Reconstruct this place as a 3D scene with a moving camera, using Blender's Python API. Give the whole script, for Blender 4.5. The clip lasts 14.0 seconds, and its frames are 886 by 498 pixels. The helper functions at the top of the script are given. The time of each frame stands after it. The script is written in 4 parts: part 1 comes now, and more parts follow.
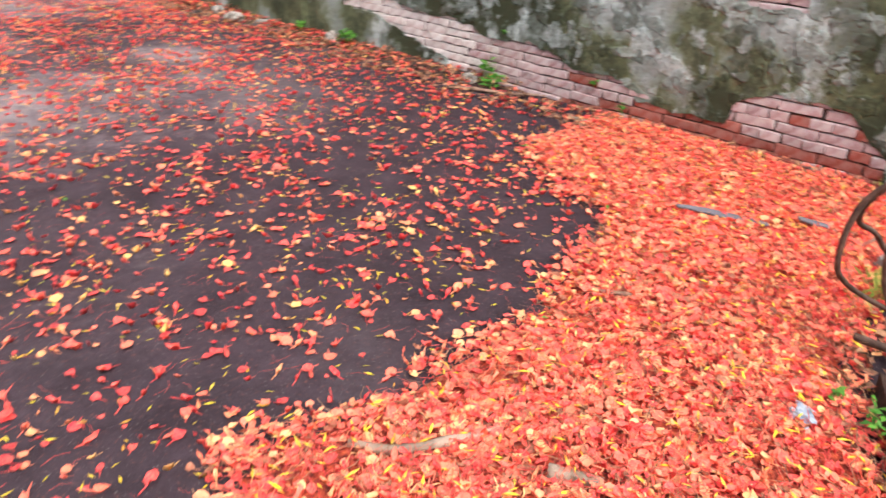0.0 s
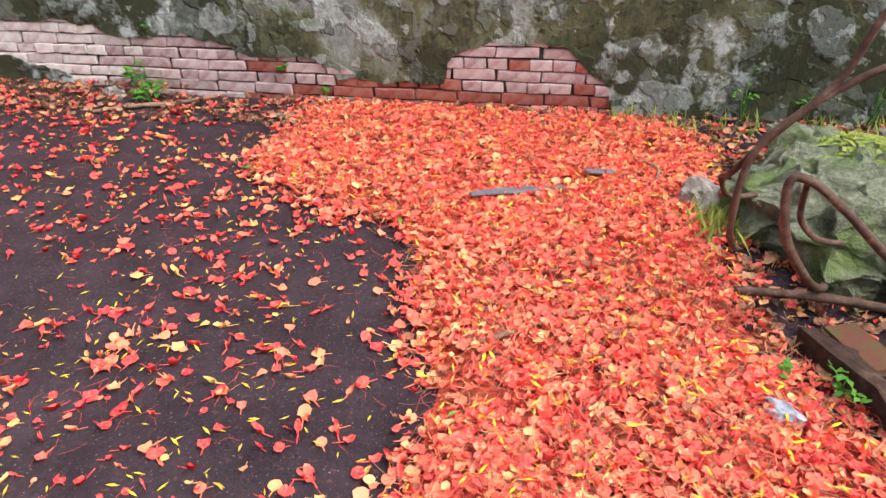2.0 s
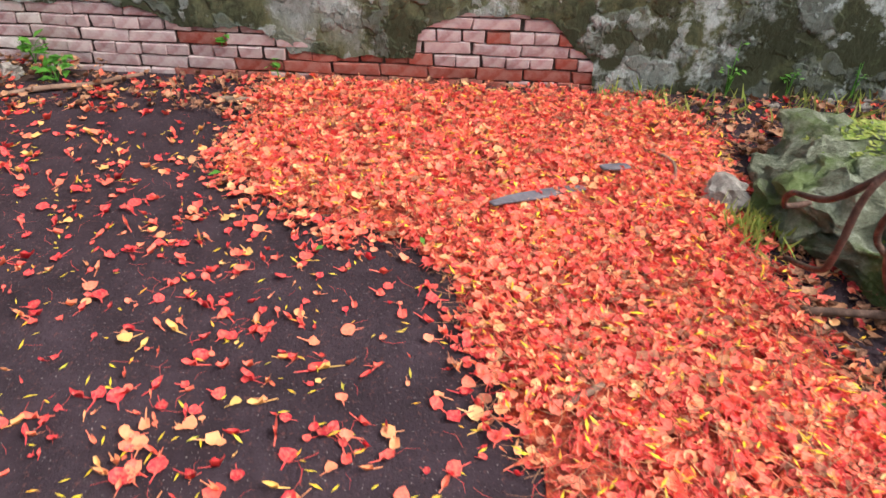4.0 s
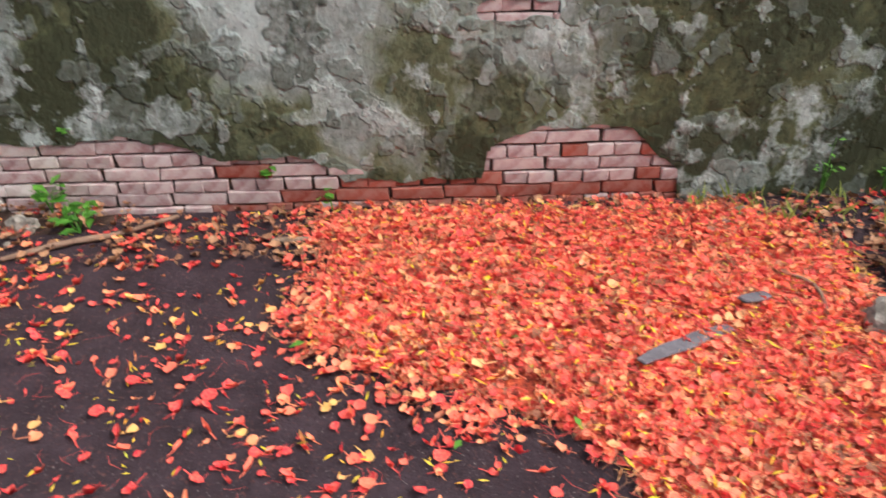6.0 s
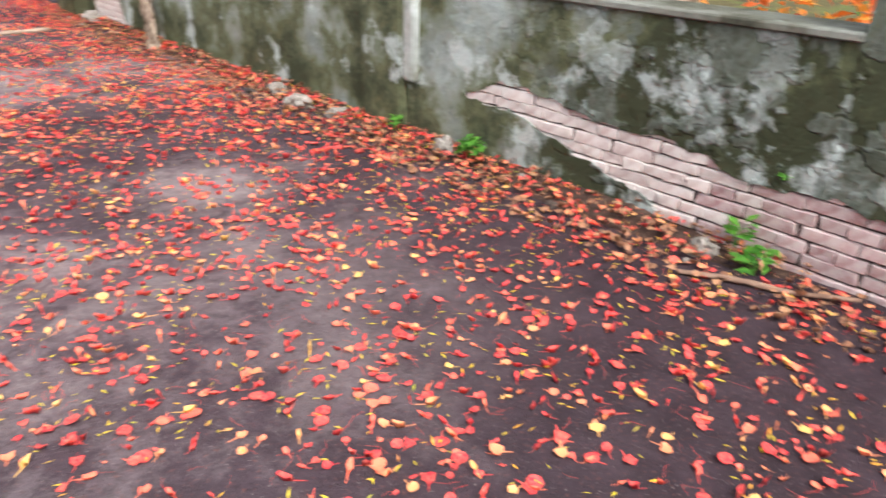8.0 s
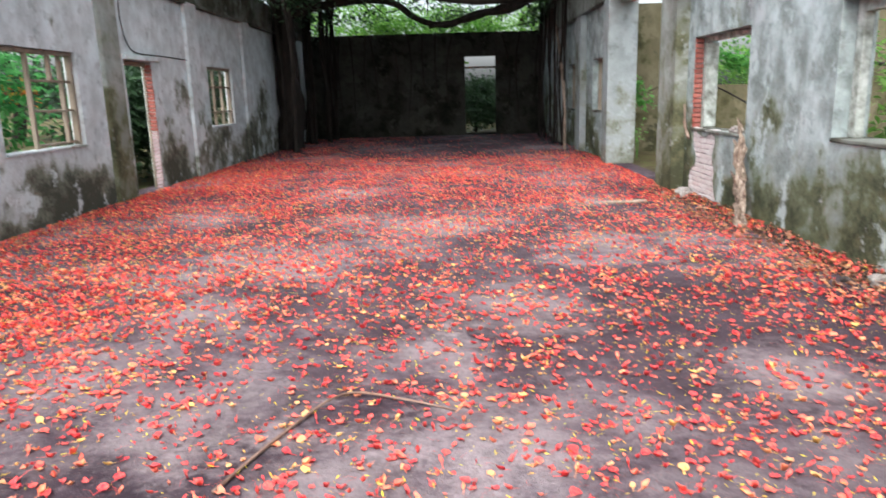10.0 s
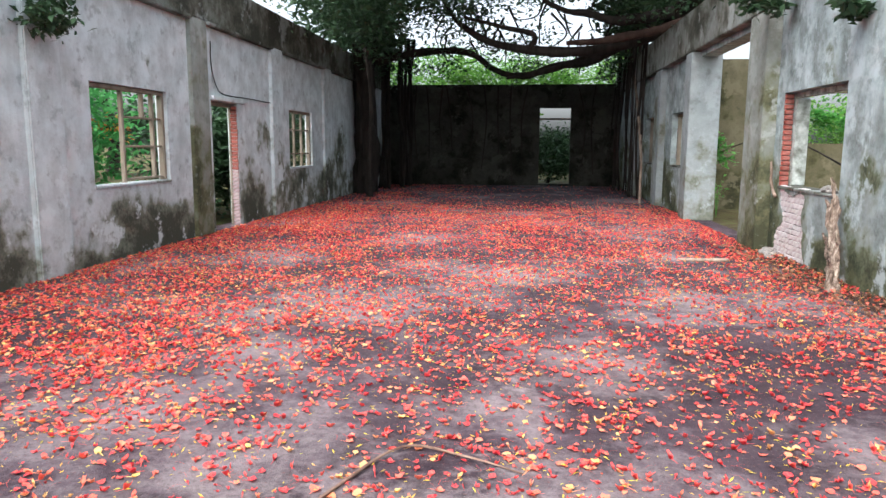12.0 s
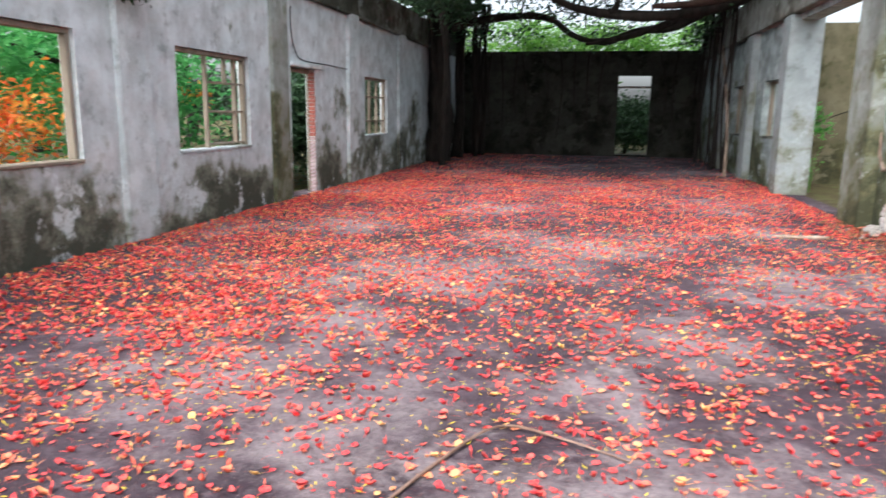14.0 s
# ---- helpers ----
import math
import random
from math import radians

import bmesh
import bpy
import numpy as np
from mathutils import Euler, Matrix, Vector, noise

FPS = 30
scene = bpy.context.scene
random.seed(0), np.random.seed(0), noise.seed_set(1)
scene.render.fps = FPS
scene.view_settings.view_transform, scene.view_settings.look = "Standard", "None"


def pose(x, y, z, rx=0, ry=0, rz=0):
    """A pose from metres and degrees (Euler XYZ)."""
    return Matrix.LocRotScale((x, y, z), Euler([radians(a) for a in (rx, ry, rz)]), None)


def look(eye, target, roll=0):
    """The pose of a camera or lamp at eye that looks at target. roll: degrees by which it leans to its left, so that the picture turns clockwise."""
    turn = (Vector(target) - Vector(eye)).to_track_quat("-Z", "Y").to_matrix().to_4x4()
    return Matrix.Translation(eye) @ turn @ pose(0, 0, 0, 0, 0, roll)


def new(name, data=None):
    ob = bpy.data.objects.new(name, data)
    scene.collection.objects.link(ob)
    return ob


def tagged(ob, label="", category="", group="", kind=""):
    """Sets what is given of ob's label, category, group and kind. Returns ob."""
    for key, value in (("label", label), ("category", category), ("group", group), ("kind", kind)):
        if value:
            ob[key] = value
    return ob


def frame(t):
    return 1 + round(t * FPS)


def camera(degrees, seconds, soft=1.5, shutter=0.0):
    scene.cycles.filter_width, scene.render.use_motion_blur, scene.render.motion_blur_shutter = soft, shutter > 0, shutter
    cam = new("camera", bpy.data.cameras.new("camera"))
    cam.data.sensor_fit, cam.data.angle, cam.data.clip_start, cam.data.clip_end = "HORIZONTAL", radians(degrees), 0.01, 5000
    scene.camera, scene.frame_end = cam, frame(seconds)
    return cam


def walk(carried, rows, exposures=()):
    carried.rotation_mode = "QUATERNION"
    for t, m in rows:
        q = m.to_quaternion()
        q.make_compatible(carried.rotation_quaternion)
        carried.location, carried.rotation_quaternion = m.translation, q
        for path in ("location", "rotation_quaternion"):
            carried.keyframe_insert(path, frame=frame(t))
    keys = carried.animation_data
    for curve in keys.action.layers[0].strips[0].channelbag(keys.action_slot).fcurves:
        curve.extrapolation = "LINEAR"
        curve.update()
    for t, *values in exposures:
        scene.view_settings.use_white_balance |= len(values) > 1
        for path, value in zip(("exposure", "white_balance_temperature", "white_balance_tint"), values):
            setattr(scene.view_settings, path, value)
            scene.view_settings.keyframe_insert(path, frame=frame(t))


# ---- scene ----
cam = camera(64.5, 14.0, 1.5, 0.4)
PATH = [
    (0, (-3.737, -2.505, 1.206), (-2.442, -1.29, 0.286), 2.6),
    (0.5, (-3.687, -2.305, 1.184), (-2.17, -1.377, 0.268), 0.9),
    (1, (-3.447, -2.125, 1.174), (-1.829, -1.427, 0.228), 1.4),
    (1.5, (-3.375, -1.907, 1.141), (-1.723, -1.304, 0.19), 1.1),
    (2, (-3.344, -1.726, 1.141), (-1.647, -1.37, 0.144), -1.2),
    (2.2, (-3.314, -1.656, 1.118), (-1.621, -1.343, 0.102), 0.2),
    (4.3, (-2.916, -1.162, 1.239), (-1.287, -1.171, 0.079), 2.2),
    (4.5, (-2.828, -1.129, 1.213), (-1.205, -1.031, 0.049), 0.2),
    (5, (-2.649, -1.04, 1.209), (-1.074, -0.943, -0.02), -0.3),
    (5.5, (-2.575, -0.904, 1.264), (-0.971, -0.87, 0.07), 0.0),
    (6, (-2.565, -0.754, 1.26), (-0.829, -0.846, 0.27), -0.4),
    (6.5, (-2.541, -0.654, 1.276), (-0.792, -0.359, 0.35), -0.7),
    (7, (-2.555, -0.556, 1.256), (-0.927, 0.196, 0.37), 0.5),
    (7.5, (-2.565, -0.502, 1.241), (-1.119, 0.557, 0.351), 1.1),
    (8, (-2.598, -0.44, 1.236), (-1.381, 0.88, 0.354), 1.5),
    (8.5, (-2.649, -0.392, 1.253), (-1.73, 1.182, 0.43), 2.0),
    (9, (-2.722, -0.364, 1.288), (-2.167, 1.413, 0.555), 2.2),
    (9.2, (-2.744, -0.368, 1.286), (-2.349, 1.474, 0.614), 0.9),
    (11.3, (-2.846, -0.193, 1.239), (-3.064, 1.776, 0.963), -0.5),
    (11.5, (-2.845, -0.191, 1.24), (-3.067, 1.776, 0.958), -0.2),
    (12, (-2.842, -0.19, 1.237), (-3.065, 1.776, 0.943), 0.3),
    (12.5, (-2.842, -0.198, 1.238), (-3.048, 1.769, 0.939), 1.1),
    (13, (-2.845, -0.195, 1.232), (-3.05, 1.768, 0.91), 1.2),
    (13.5, (-2.903, -0.123, 1.233), (-3.137, 1.834, 0.895), 1.9),
    (14, (-2.999, -0.058, 1.213), (-3.404, 1.864, 0.833), 0.7),
]
walk(cam, [(t, look(eye, target, roll)) for t, eye, target, roll in PATH], [(0, 0.74, 6500, 10), (4.5, 0.48, 6550, 9), (6.5, 0.42, 6600, 8), (7.5, 0.66, 6500, 8), (8.2, 0.84, 6400, 8), (11, 0.88, 6000, 8), (14, 0.92, 6000, 8)])

# ---------------------------------------------------------------- world and light
world = bpy.data.worlds.new("overcast")
scene.world = world
world.use_nodes = True
wn = world.node_tree.nodes
sky = wn.new("ShaderNodeTexSky")
sky.sky_type = 'NISHITA'
sky.sun_disc = False
sky.sun_elevation = radians(52)
sky.sun_rotation = radians(200)
sky.air_density, sky.dust_density, sky.ozone_density = 1.0, 6.0, 0.4
haze = wn.new("ShaderNodeHueSaturation")
haze.inputs["Saturation"].default_value, haze.inputs["Value"].default_value = 0.35, 1.75
world.node_tree.links.new(sky.outputs[0], haze.inputs["Color"])
world.node_tree.links.new(haze.outputs[0], wn["Background"].inputs[0])
wn["Background"].inputs[1].default_value = 0.15
sun_data = bpy.data.lights.new("sun", 'SUN')
sun_data.energy, sun_data.angle, sun_data.color = 0.6, radians(30), (1.0, 0.96, 0.9)
sun = new("sun", sun_data)
sun.matrix_world = look((-3, -8, 14), (-3.5, 3, 0))

# ---------------------------------------------------------------- node helpers
def srgb(r, g, b):
    return tuple((c / 255 / 12.92 if c < 11 else ((c / 255 + 0.055) / 1.055) ** 2.4) for c in (r, g, b)) + (1.0,)


class Mat:
    """A node material on object coordinates."""
    def __init__(self, name, rough=0.8, spec=0.3):
        self.m = bpy.data.materials.new(name)
        self.m.use_nodes = True
        self.t = self.m.node_tree
        self.b = self.t.nodes["Principled BSDF"]
        self.b.inputs["Roughness"].default_value = rough
        self.b.inputs["Specular IOR Level"].default_value = spec
        self.co = self.t.nodes.new("ShaderNodeTexCoord").outputs["Object"]

    def node(self, kind, **values):
        n = self.t.nodes.new(kind)
        for k, v in values.items():
            n.inputs[k.replace("_", " ")].default_value = v
        return n

    def link(self, a, b):
        self.t.links.new(a, b)

    def noise(self, scale, detail=6, rough=0.6, stretch=(1, 1, 1), shift=0.0):
        mp = self.t.nodes.new("ShaderNodeMapping")
        mp.inputs["Scale"].default_value = stretch
        mp.inputs["Location"].default_value = (shift, shift * 0.7, shift * 1.3)
        self.link(self.co, mp.inputs[0])
        n = self.node("ShaderNodeTexNoise", Scale=scale, Detail=detail, Roughness=rough)
        self.link(mp.outputs[0], n.inputs["Vector"])
        return n.outputs["Fac"]

    def ramp(self, fac, stops, mode='LINEAR'):
        r = self.t.nodes.new("ShaderNodeValToRGB")
        r.color_ramp.interpolation = mode
        els = r.color_ramp.elements
        while len(els) < len(stops):
            els.new(0.5)
        for e, (p, c) in zip(els, stops):
            e.position, e.color = p, c
        self.link(fac, r.inputs[0])
        return r.outputs[0]

    def mask(self, fac, lo, hi):
        return self.ramp(fac, [(lo, (0, 0, 0, 1)), (hi, (1, 1, 1, 1))])

    def mix(self, fac, a, b, mode='MIX'):
        n = self.t.nodes.new("ShaderNodeMix")
        n.data_type, n.blend_type = 'RGBA', mode
        for v, s in ((fac, n.inputs[0]), (a, n.inputs[6]), (b, n.inputs[7])):
            if isinstance(v, (tuple, float, int)):
                s.default_value = v
            else:
                self.link(v, s)
        return n.outputs[2]

    def math(self, op, a, b=0.0):
        n = self.t.nodes.new("ShaderNodeMath")
        n.operation = op
        for v, s in ((a, n.inputs[0]), (b, n.inputs[1])):
            if isinstance(v, (float, int)):
                s.default_value = v
            else:
                self.link(v, s)
        return n.outputs[0]

    def axis(self, i):
        n = self.t.nodes.new("ShaderNodeSeparateXYZ")
        self.link(self.co, n.inputs[0])
        return n.outputs[i]

    def colour(self, c):
        if isinstance(c, tuple):
            self.b.inputs["Base Color"].default_value = c
        else:
            self.link(c, self.b.inputs["Base Color"])

    def bump(self, h, strength=0.5, dist=0.02):
        n = self.node("ShaderNodeBump", Strength=strength, Distance=dist)
        self.link(h, n.inputs["Height"])
        self.link(n.outputs[0], self.b.inputs["Normal"])

    def island(self):
        return self.t.nodes.new("ShaderNodeNewGeometry").outputs["Random Per Island"]

    def object_random(self):
        return self.t.nodes.new("ShaderNodeObjectInfo").outputs["Random"]


# ---------------------------------------------------------------- materials
def plaster_material(name, light, dark, moss, mould, seed, amount, more=0.0, overgrown=None, growths=()):
    """Weathered cement render: pale patches, grey runs, black-green mould."""
    k = Mat(name, 0.9, 0.15)
    fine = k.noise(28, 8, 0.7, shift=seed)
    mid = k.noise(3.2, 7, 0.62, shift=seed + 3)
    runs = k.noise(2.4, 6, 0.6, (1, 1.6, 0.28), seed + 7)
    big = k.noise(0.75, 5, 0.6, shift=seed + 11)
    base = k.mix(k.mask(mid, 0.38, 0.64), dark, light)
    base = k.mix(k.mask(fine, 0.3, 0.8), base, k.mix(0.5, base, light))
    base = k.mix(k.math('MULTIPLY', k.mask(runs, 0.52, 0.7), 0.55), base, dark)
    damp = k.math('ADD', big, k.math('MULTIPLY', k.math('SUBTRACT', mid, 0.5), 0.7))
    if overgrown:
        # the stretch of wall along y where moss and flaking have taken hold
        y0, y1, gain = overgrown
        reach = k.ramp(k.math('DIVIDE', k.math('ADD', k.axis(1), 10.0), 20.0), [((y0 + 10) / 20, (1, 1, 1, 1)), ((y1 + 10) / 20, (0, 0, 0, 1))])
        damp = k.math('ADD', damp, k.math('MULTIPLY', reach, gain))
    # single growths of moss (plus) and scoured patches (minus): x, y, z, radius, how much
    for gx, gy, gz, radius, much in growths:
        far = k.t.nodes.new("ShaderNodeVectorMath")
        far.operation = 'DISTANCE'
        far.inputs[1].default_value = (gx, gy, gz)
        k.link(k.co, far.inputs[0])
        near = k.ramp(k.math('DIVIDE', far.outputs["Value"], radius), [(0.35, (1, 1, 1, 1)), (1.0, (0, 0, 0, 1))])
        damp = k.math('ADD', damp, k.math('MULTIPLY', near, much))
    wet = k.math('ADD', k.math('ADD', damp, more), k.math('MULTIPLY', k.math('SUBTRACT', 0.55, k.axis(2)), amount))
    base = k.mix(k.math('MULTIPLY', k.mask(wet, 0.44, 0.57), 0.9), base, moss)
    blots = k.math('ADD', wet, k.math('MULTIPLY', k.math('SUBTRACT', fine, 0.5), 0.35))
    base = k.mix(k.math('MULTIPLY', k.mask(blots, 0.55, 0.69), 0.85), base, mould)
    spots = k.noise(6.5, 6, 0.6, shift=seed + 27)
    base = k.mix(k.math('MULTIPLY', k.mask(spots, 0.57, 0.66), 0.3), base, mould)
    lime = k.noise(2.1, 9, 0.68, shift=seed + 19)
    base = k.mix(k.math('MULTIPLY', k.mask(lime, 0.555, 0.61), 0.8), base, light)
    height = k.math('ADD', fine, k.math('MULTIPLY', mid, 1.5))
    if overgrown:
        # thin coats of render scaled off in patches, each with its own tone
        warp = k.noise(7, 5, 0.6, shift=seed + 41)
        for scale, lo, shift, tone, much in ((2.9, 0.6, 51, light, 0.6), (3.4, 0.57, 63, dark, 0.75), (4.2, 0.56, 71, mould, 0.75), (9.0, 0.62, 83, light, 0.5), (6.5, 0.58, 95, dark, 0.7)):
            patch = k.math('ADD', k.noise(scale, 3, 0.5, shift=seed + shift), k.math('MULTIPLY', k.math('SUBTRACT', warp, 0.5), 0.28))
            edge = k.math('MULTIPLY', k.mask(patch, lo, lo + 0.025), reach)
            base = k.mix(k.math('MULTIPLY', edge, k.math('MULTIPLY', k.mask(fine, 0.25, 0.6), much)), base, tone)
            height = k.math('ADD', height, k.math('MULTIPLY', edge, 0.7))
        pits = k.math('MULTIPLY', k.mask(k.noise(42, 5, 0.75, shift=seed + 5), 0.56, 0.66), 0.5)
        base = k.mix(k.math('MULTIPLY', pits, reach), base, mould)
    k.colour(base)
    k.bump(height, 0.6, 0.02)
    return k.m


plaster_left = plaster_material("plaster_left", srgb(212, 220, 220), srgb(170, 176, 175), srgb(112, 113, 94), srgb(58, 60, 50), 1.0, 0.22, 0.0, None, [(-7.15, 7.75, 2.1, 0.3, 0.22), (-7.15, 7.6, 0.3, 0.75, 0.12), (-7.15, 8.3, 0.15, 0.55, 0.12), (-7.15, 6.8, 0.4, 0.35, 0.14), (-7.15, 11.15, 1.45, 0.4, 0.16), (-7.15, 10.85, 0.3, 0.65, 0.13), (-7.15, 5.2, 0.3, 0.55, 0.12), (-7.08, 5.9, 2.0, 0.35, 0.15), (-7.08, 5.85, 0.9, 0.4, 0.12), (-7.15, 15.9, 1.2, 0.8, 0.14), (-7.15, 3.9, 0.35, 0.7, 0.11)])
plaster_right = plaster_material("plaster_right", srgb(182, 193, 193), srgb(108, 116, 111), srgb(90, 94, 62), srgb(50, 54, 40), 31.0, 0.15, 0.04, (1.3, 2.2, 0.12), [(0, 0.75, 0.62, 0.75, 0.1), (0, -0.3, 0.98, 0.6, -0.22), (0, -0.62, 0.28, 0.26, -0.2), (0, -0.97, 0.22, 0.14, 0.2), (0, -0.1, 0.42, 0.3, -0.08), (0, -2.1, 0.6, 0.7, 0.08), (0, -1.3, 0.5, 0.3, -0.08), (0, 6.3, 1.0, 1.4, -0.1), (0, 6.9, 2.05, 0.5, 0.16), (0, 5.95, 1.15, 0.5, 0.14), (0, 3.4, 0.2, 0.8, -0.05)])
plaster_pillar = plaster_material("plaster_pillar", srgb(160, 164, 158), srgb(118, 120, 110), srgb(98, 98, 68), srgb(58, 60, 44), 45.0, 0.1, 0.06)
plaster_grey = plaster_material("plaster_grey", srgb(158, 164, 164), srgb(132, 138, 137), srgb(112, 113, 98), srgb(84, 86, 76), 12.0, 0.1, -0.02)
plaster_white = plaster_material("plaster_white", srgb(208, 216, 216), srgb(170, 178, 178), srgb(130, 132, 122), srgb(84, 86, 78), 63.0, 0.2)
# end wall plaster: the tree's shade is put into these near-black tones
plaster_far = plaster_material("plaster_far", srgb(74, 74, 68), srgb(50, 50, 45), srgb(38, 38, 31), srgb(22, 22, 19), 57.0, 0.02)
plaster_outer = plaster_material("plaster_outer", srgb(104, 98, 78), srgb(80, 75, 56), srgb(68, 66, 42), srgb(42, 42, 29), 77.0, 0.03)
plaster_band = plaster_material("plaster_band", srgb(150, 154, 150), srgb(112, 113, 106), srgb(88, 87, 75), srgb(50, 51, 44), 93.0, 0.0, 0.05)

k = Mat("mortar", 0.95, 0.1)
k.colour(k.ramp(k.noise(20), [(0.3, srgb(48, 42, 40)), (0.7, srgb(98, 88, 84))]))
k.bump(k.noise(60), 0.6, 0.01)
mortar = k.m


def brick_material(name, a, b, wash, much):
    k = Mat(name, 0.88, 0.15)
    n = k.noise(18, 7, 0.65)
    c = k.mix(k.object_random(), a, b)
    c = k.mix(k.math('MULTIPLY', k.mask(n, 0.42, 0.62), much), c, wash)
    c = k.mix(k.math('MULTIPLY', k.mask(k.noise(9, shift=5), 0.58, 0.72), 0.6), c, srgb(84, 72, 64))
    k.colour(c)
    k.bump(k.noise(70, 6, 0.7), 0.5, 0.008)
    return k.m


brick_pale = brick_material("brick_limewashed", srgb(150, 118, 120), srgb(176, 150, 150), srgb(204, 198, 198), 0.5)
brick_red = brick_material("brick_red", srgb(128, 60, 50), srgb(162, 90, 78), srgb(166, 132, 124), 0.4)
brick_old = brick_material("brick_mossy", srgb(70, 45, 39), srgb(100, 62, 52), srgb(72, 80, 48), 0.7)
brick_white = brick_material("brick_whitened", srgb(176, 158, 156), srgb(196, 186, 184), srgb(216, 214, 212), 0.6)

k = Mat("floor_earth", 0.9, 0.12)
n1, n2, n3 = k.noise(0.55, 6, 0.6, shift=4), k.noise(5, 8, 0.7), k.noise(90, 4, 0.7)
c = k.mix(k.mask(n2, 0.35, 0.7), srgb(46, 37, 43), srgb(70, 58, 66))
inward = k.ramp(k.math('DIVIDE', k.math('SUBTRACT', k.axis(1), k.math('MULTIPLY', k.axis(0), 1.2)), 10.0), [(0.16, (0, 0, 0, 1)), (0.5, (1, 1, 1, 1))])
soft = k.math('ADD', n1, k.math('MULTIPLY', k.math('SUBTRACT', k.noise(2.6, 10, 0.75, shift=21), 0.5), 0.9))
c = k.mix(k.math('MULTIPLY', k.math('MULTIPLY', k.mask(soft, 0.32, 0.62), inward), 0.5), c, srgb(112, 98, 106))
c = k.mix(k.math('MULTIPLY', k.math('MULTIPLY', k.mask(soft, 0.52, 0.78), inward), 0.75), c, srgb(160, 149, 150))
# dry dusty patches worn pale by feet
ragged = k.math('MULTIPLY', k.math('SUBTRACT', k.noise(3.2, 10, 0.78, shift=33), 0.5), 4.0)
for px, py, radius in ((-3.2, 1.75, 0.6), (-2.5, 2.2, 0.55), (-3.95, 2.35, 0.65), (-4.45, 3.8, 0.5), (-2.95, 6.5, 0.8), (-3.9, 6.9, 0.6), (-1.6, 5.6, 0.6), (-1.3, 2.6, 0.5), (-2.5, 3.8, 0.7), (-3.0, 3.0, 0.4), (-4.0, 4.7, 0.5)):
    far = k.t.nodes.new("ShaderNodeVectorMath")
    far.operation = 'DISTANCE'
    far.inputs[1].default_value = (px, py, 0)
    k.link(k.co, far.inputs[0])
    worn = k.ramp(k.math('ADD', k.math('DIVIDE', far.outputs["Value"], radius), ragged), [(0.0, (1, 1, 1, 1)), (1.0, (0, 0, 0, 1))])
    c = k.mix(k.math('MULTIPLY', worn, 0.55), c, srgb(168, 155, 156))
c = k.mix(k.math('MULTIPLY', k.mask(k.noise(34, 6, 0.75, shift=2), 0.48, 0.66), 0.4), c, srgb(44, 36, 40))
c = k.mix(k.math('MULTIPLY', k.mask(n3, 0.5, 0.8), 0.5), c, srgb(48, 40, 40))
c = k.mix(k.math('MULTIPLY', k.mask(k.noise(140, 2, 0.5, shift=9), 0.675, 0.72), 0.6), c, srgb(164, 154, 152))
c = k.mix(k.math('MULTIPLY', k.mask(k.noise(60, 4, 0.7, shift=15), 0.58, 0.66), 0.45), c, srgb(124, 78, 70))
k.colour(c)
k.bump(k.math('ADD', n3, n2), 0.8, 0.015)
earth = k.m

k = Mat("petal_litter", 0.85, 0.2)
n = k.noise(45, 6, 0.7)
k.colour(k.ramp(n, [(0.30, srgb(70, 40, 36)), (0.45, srgb(132, 56, 44)), (0.58, srgb(196, 84, 58)), (0.72, srgb(220, 130, 84))]))
k.bump(n, 0.9, 0.02)
litter = k.m


def petal_material(name, stops, trans=0.25):
    k = Mat(name, 0.55, 0.3)
    c = k.ramp(k.island(), stops)
    k.colour(k.mix(k.math('MULTIPLY', k.mask(k.noise(130, 4), 0.4, 0.66), 0.35), c, srgb(255, 186, 150)))
    tr = k.t.nodes.new("ShaderNodeBsdfTranslucent")
    k.link(c, tr.inputs[0])
    mx = k.t.nodes.new("ShaderNodeMixShader")
    mx.inputs[0].default_value = trans
    k.link(k.b.outputs[0], mx.inputs[1])
    k.link(tr.outputs[0], mx.inputs[2])
    k.link(mx.outputs[0], k.t.nodes["Material Output"].inputs[0])
    return k.m


petal_fresh = petal_material("petal", [(0.0, srgb(186, 24, 50)), (0.3, srgb(232, 48, 66)), (0.58, srgb(248, 84, 80)), (0.8, srgb(255, 132, 102)), (0.93, srgb(254, 168, 116)), (1.0, srgb(250, 206, 110))])
petal_heap = petal_material("petal_heap", [(0.0, srgb(190, 44, 54)), (0.13, srgb(230, 64, 74)), (0.4, srgb(250, 106, 92)), (0.7, srgb(255, 146, 112)), (0.86, srgb(254, 204, 140)), (0.89, srgb(180, 104, 78)), (1.0, srgb(112, 66, 54))])
sepal_yellow = petal_material("sepal", [(0.0, srgb(206, 190, 24)), (0.5, srgb(246, 222, 40)), (0.8, srgb(252, 176, 44)), (1.0, srgb(170, 190, 50))])
thread_red = petal_material("stamen", [(0.0, srgb(170, 20, 40)), (1.0, srgb(226, 50, 60))])


def leaf_material(name, a, b, trans=0.35):
    k = Mat(name, 0.5, 0.35)
    c = k.mix(k.island(), a, b)
    k.colour(c)
    tr = k.t.nodes.new("ShaderNodeBsdfTranslucent")
    k.link(c, tr.inputs[0])
    mx = k.t.nodes.new("ShaderNodeMixShader")
    mx.inputs[0].default_value = trans
    k.link(k.b.outputs[0], mx.inputs[1])
    k.link(tr.outputs[0], mx.inputs[2])
    k.link(mx.outputs[0], k.t.nodes["Material Output"].inputs[0])
    return k.m


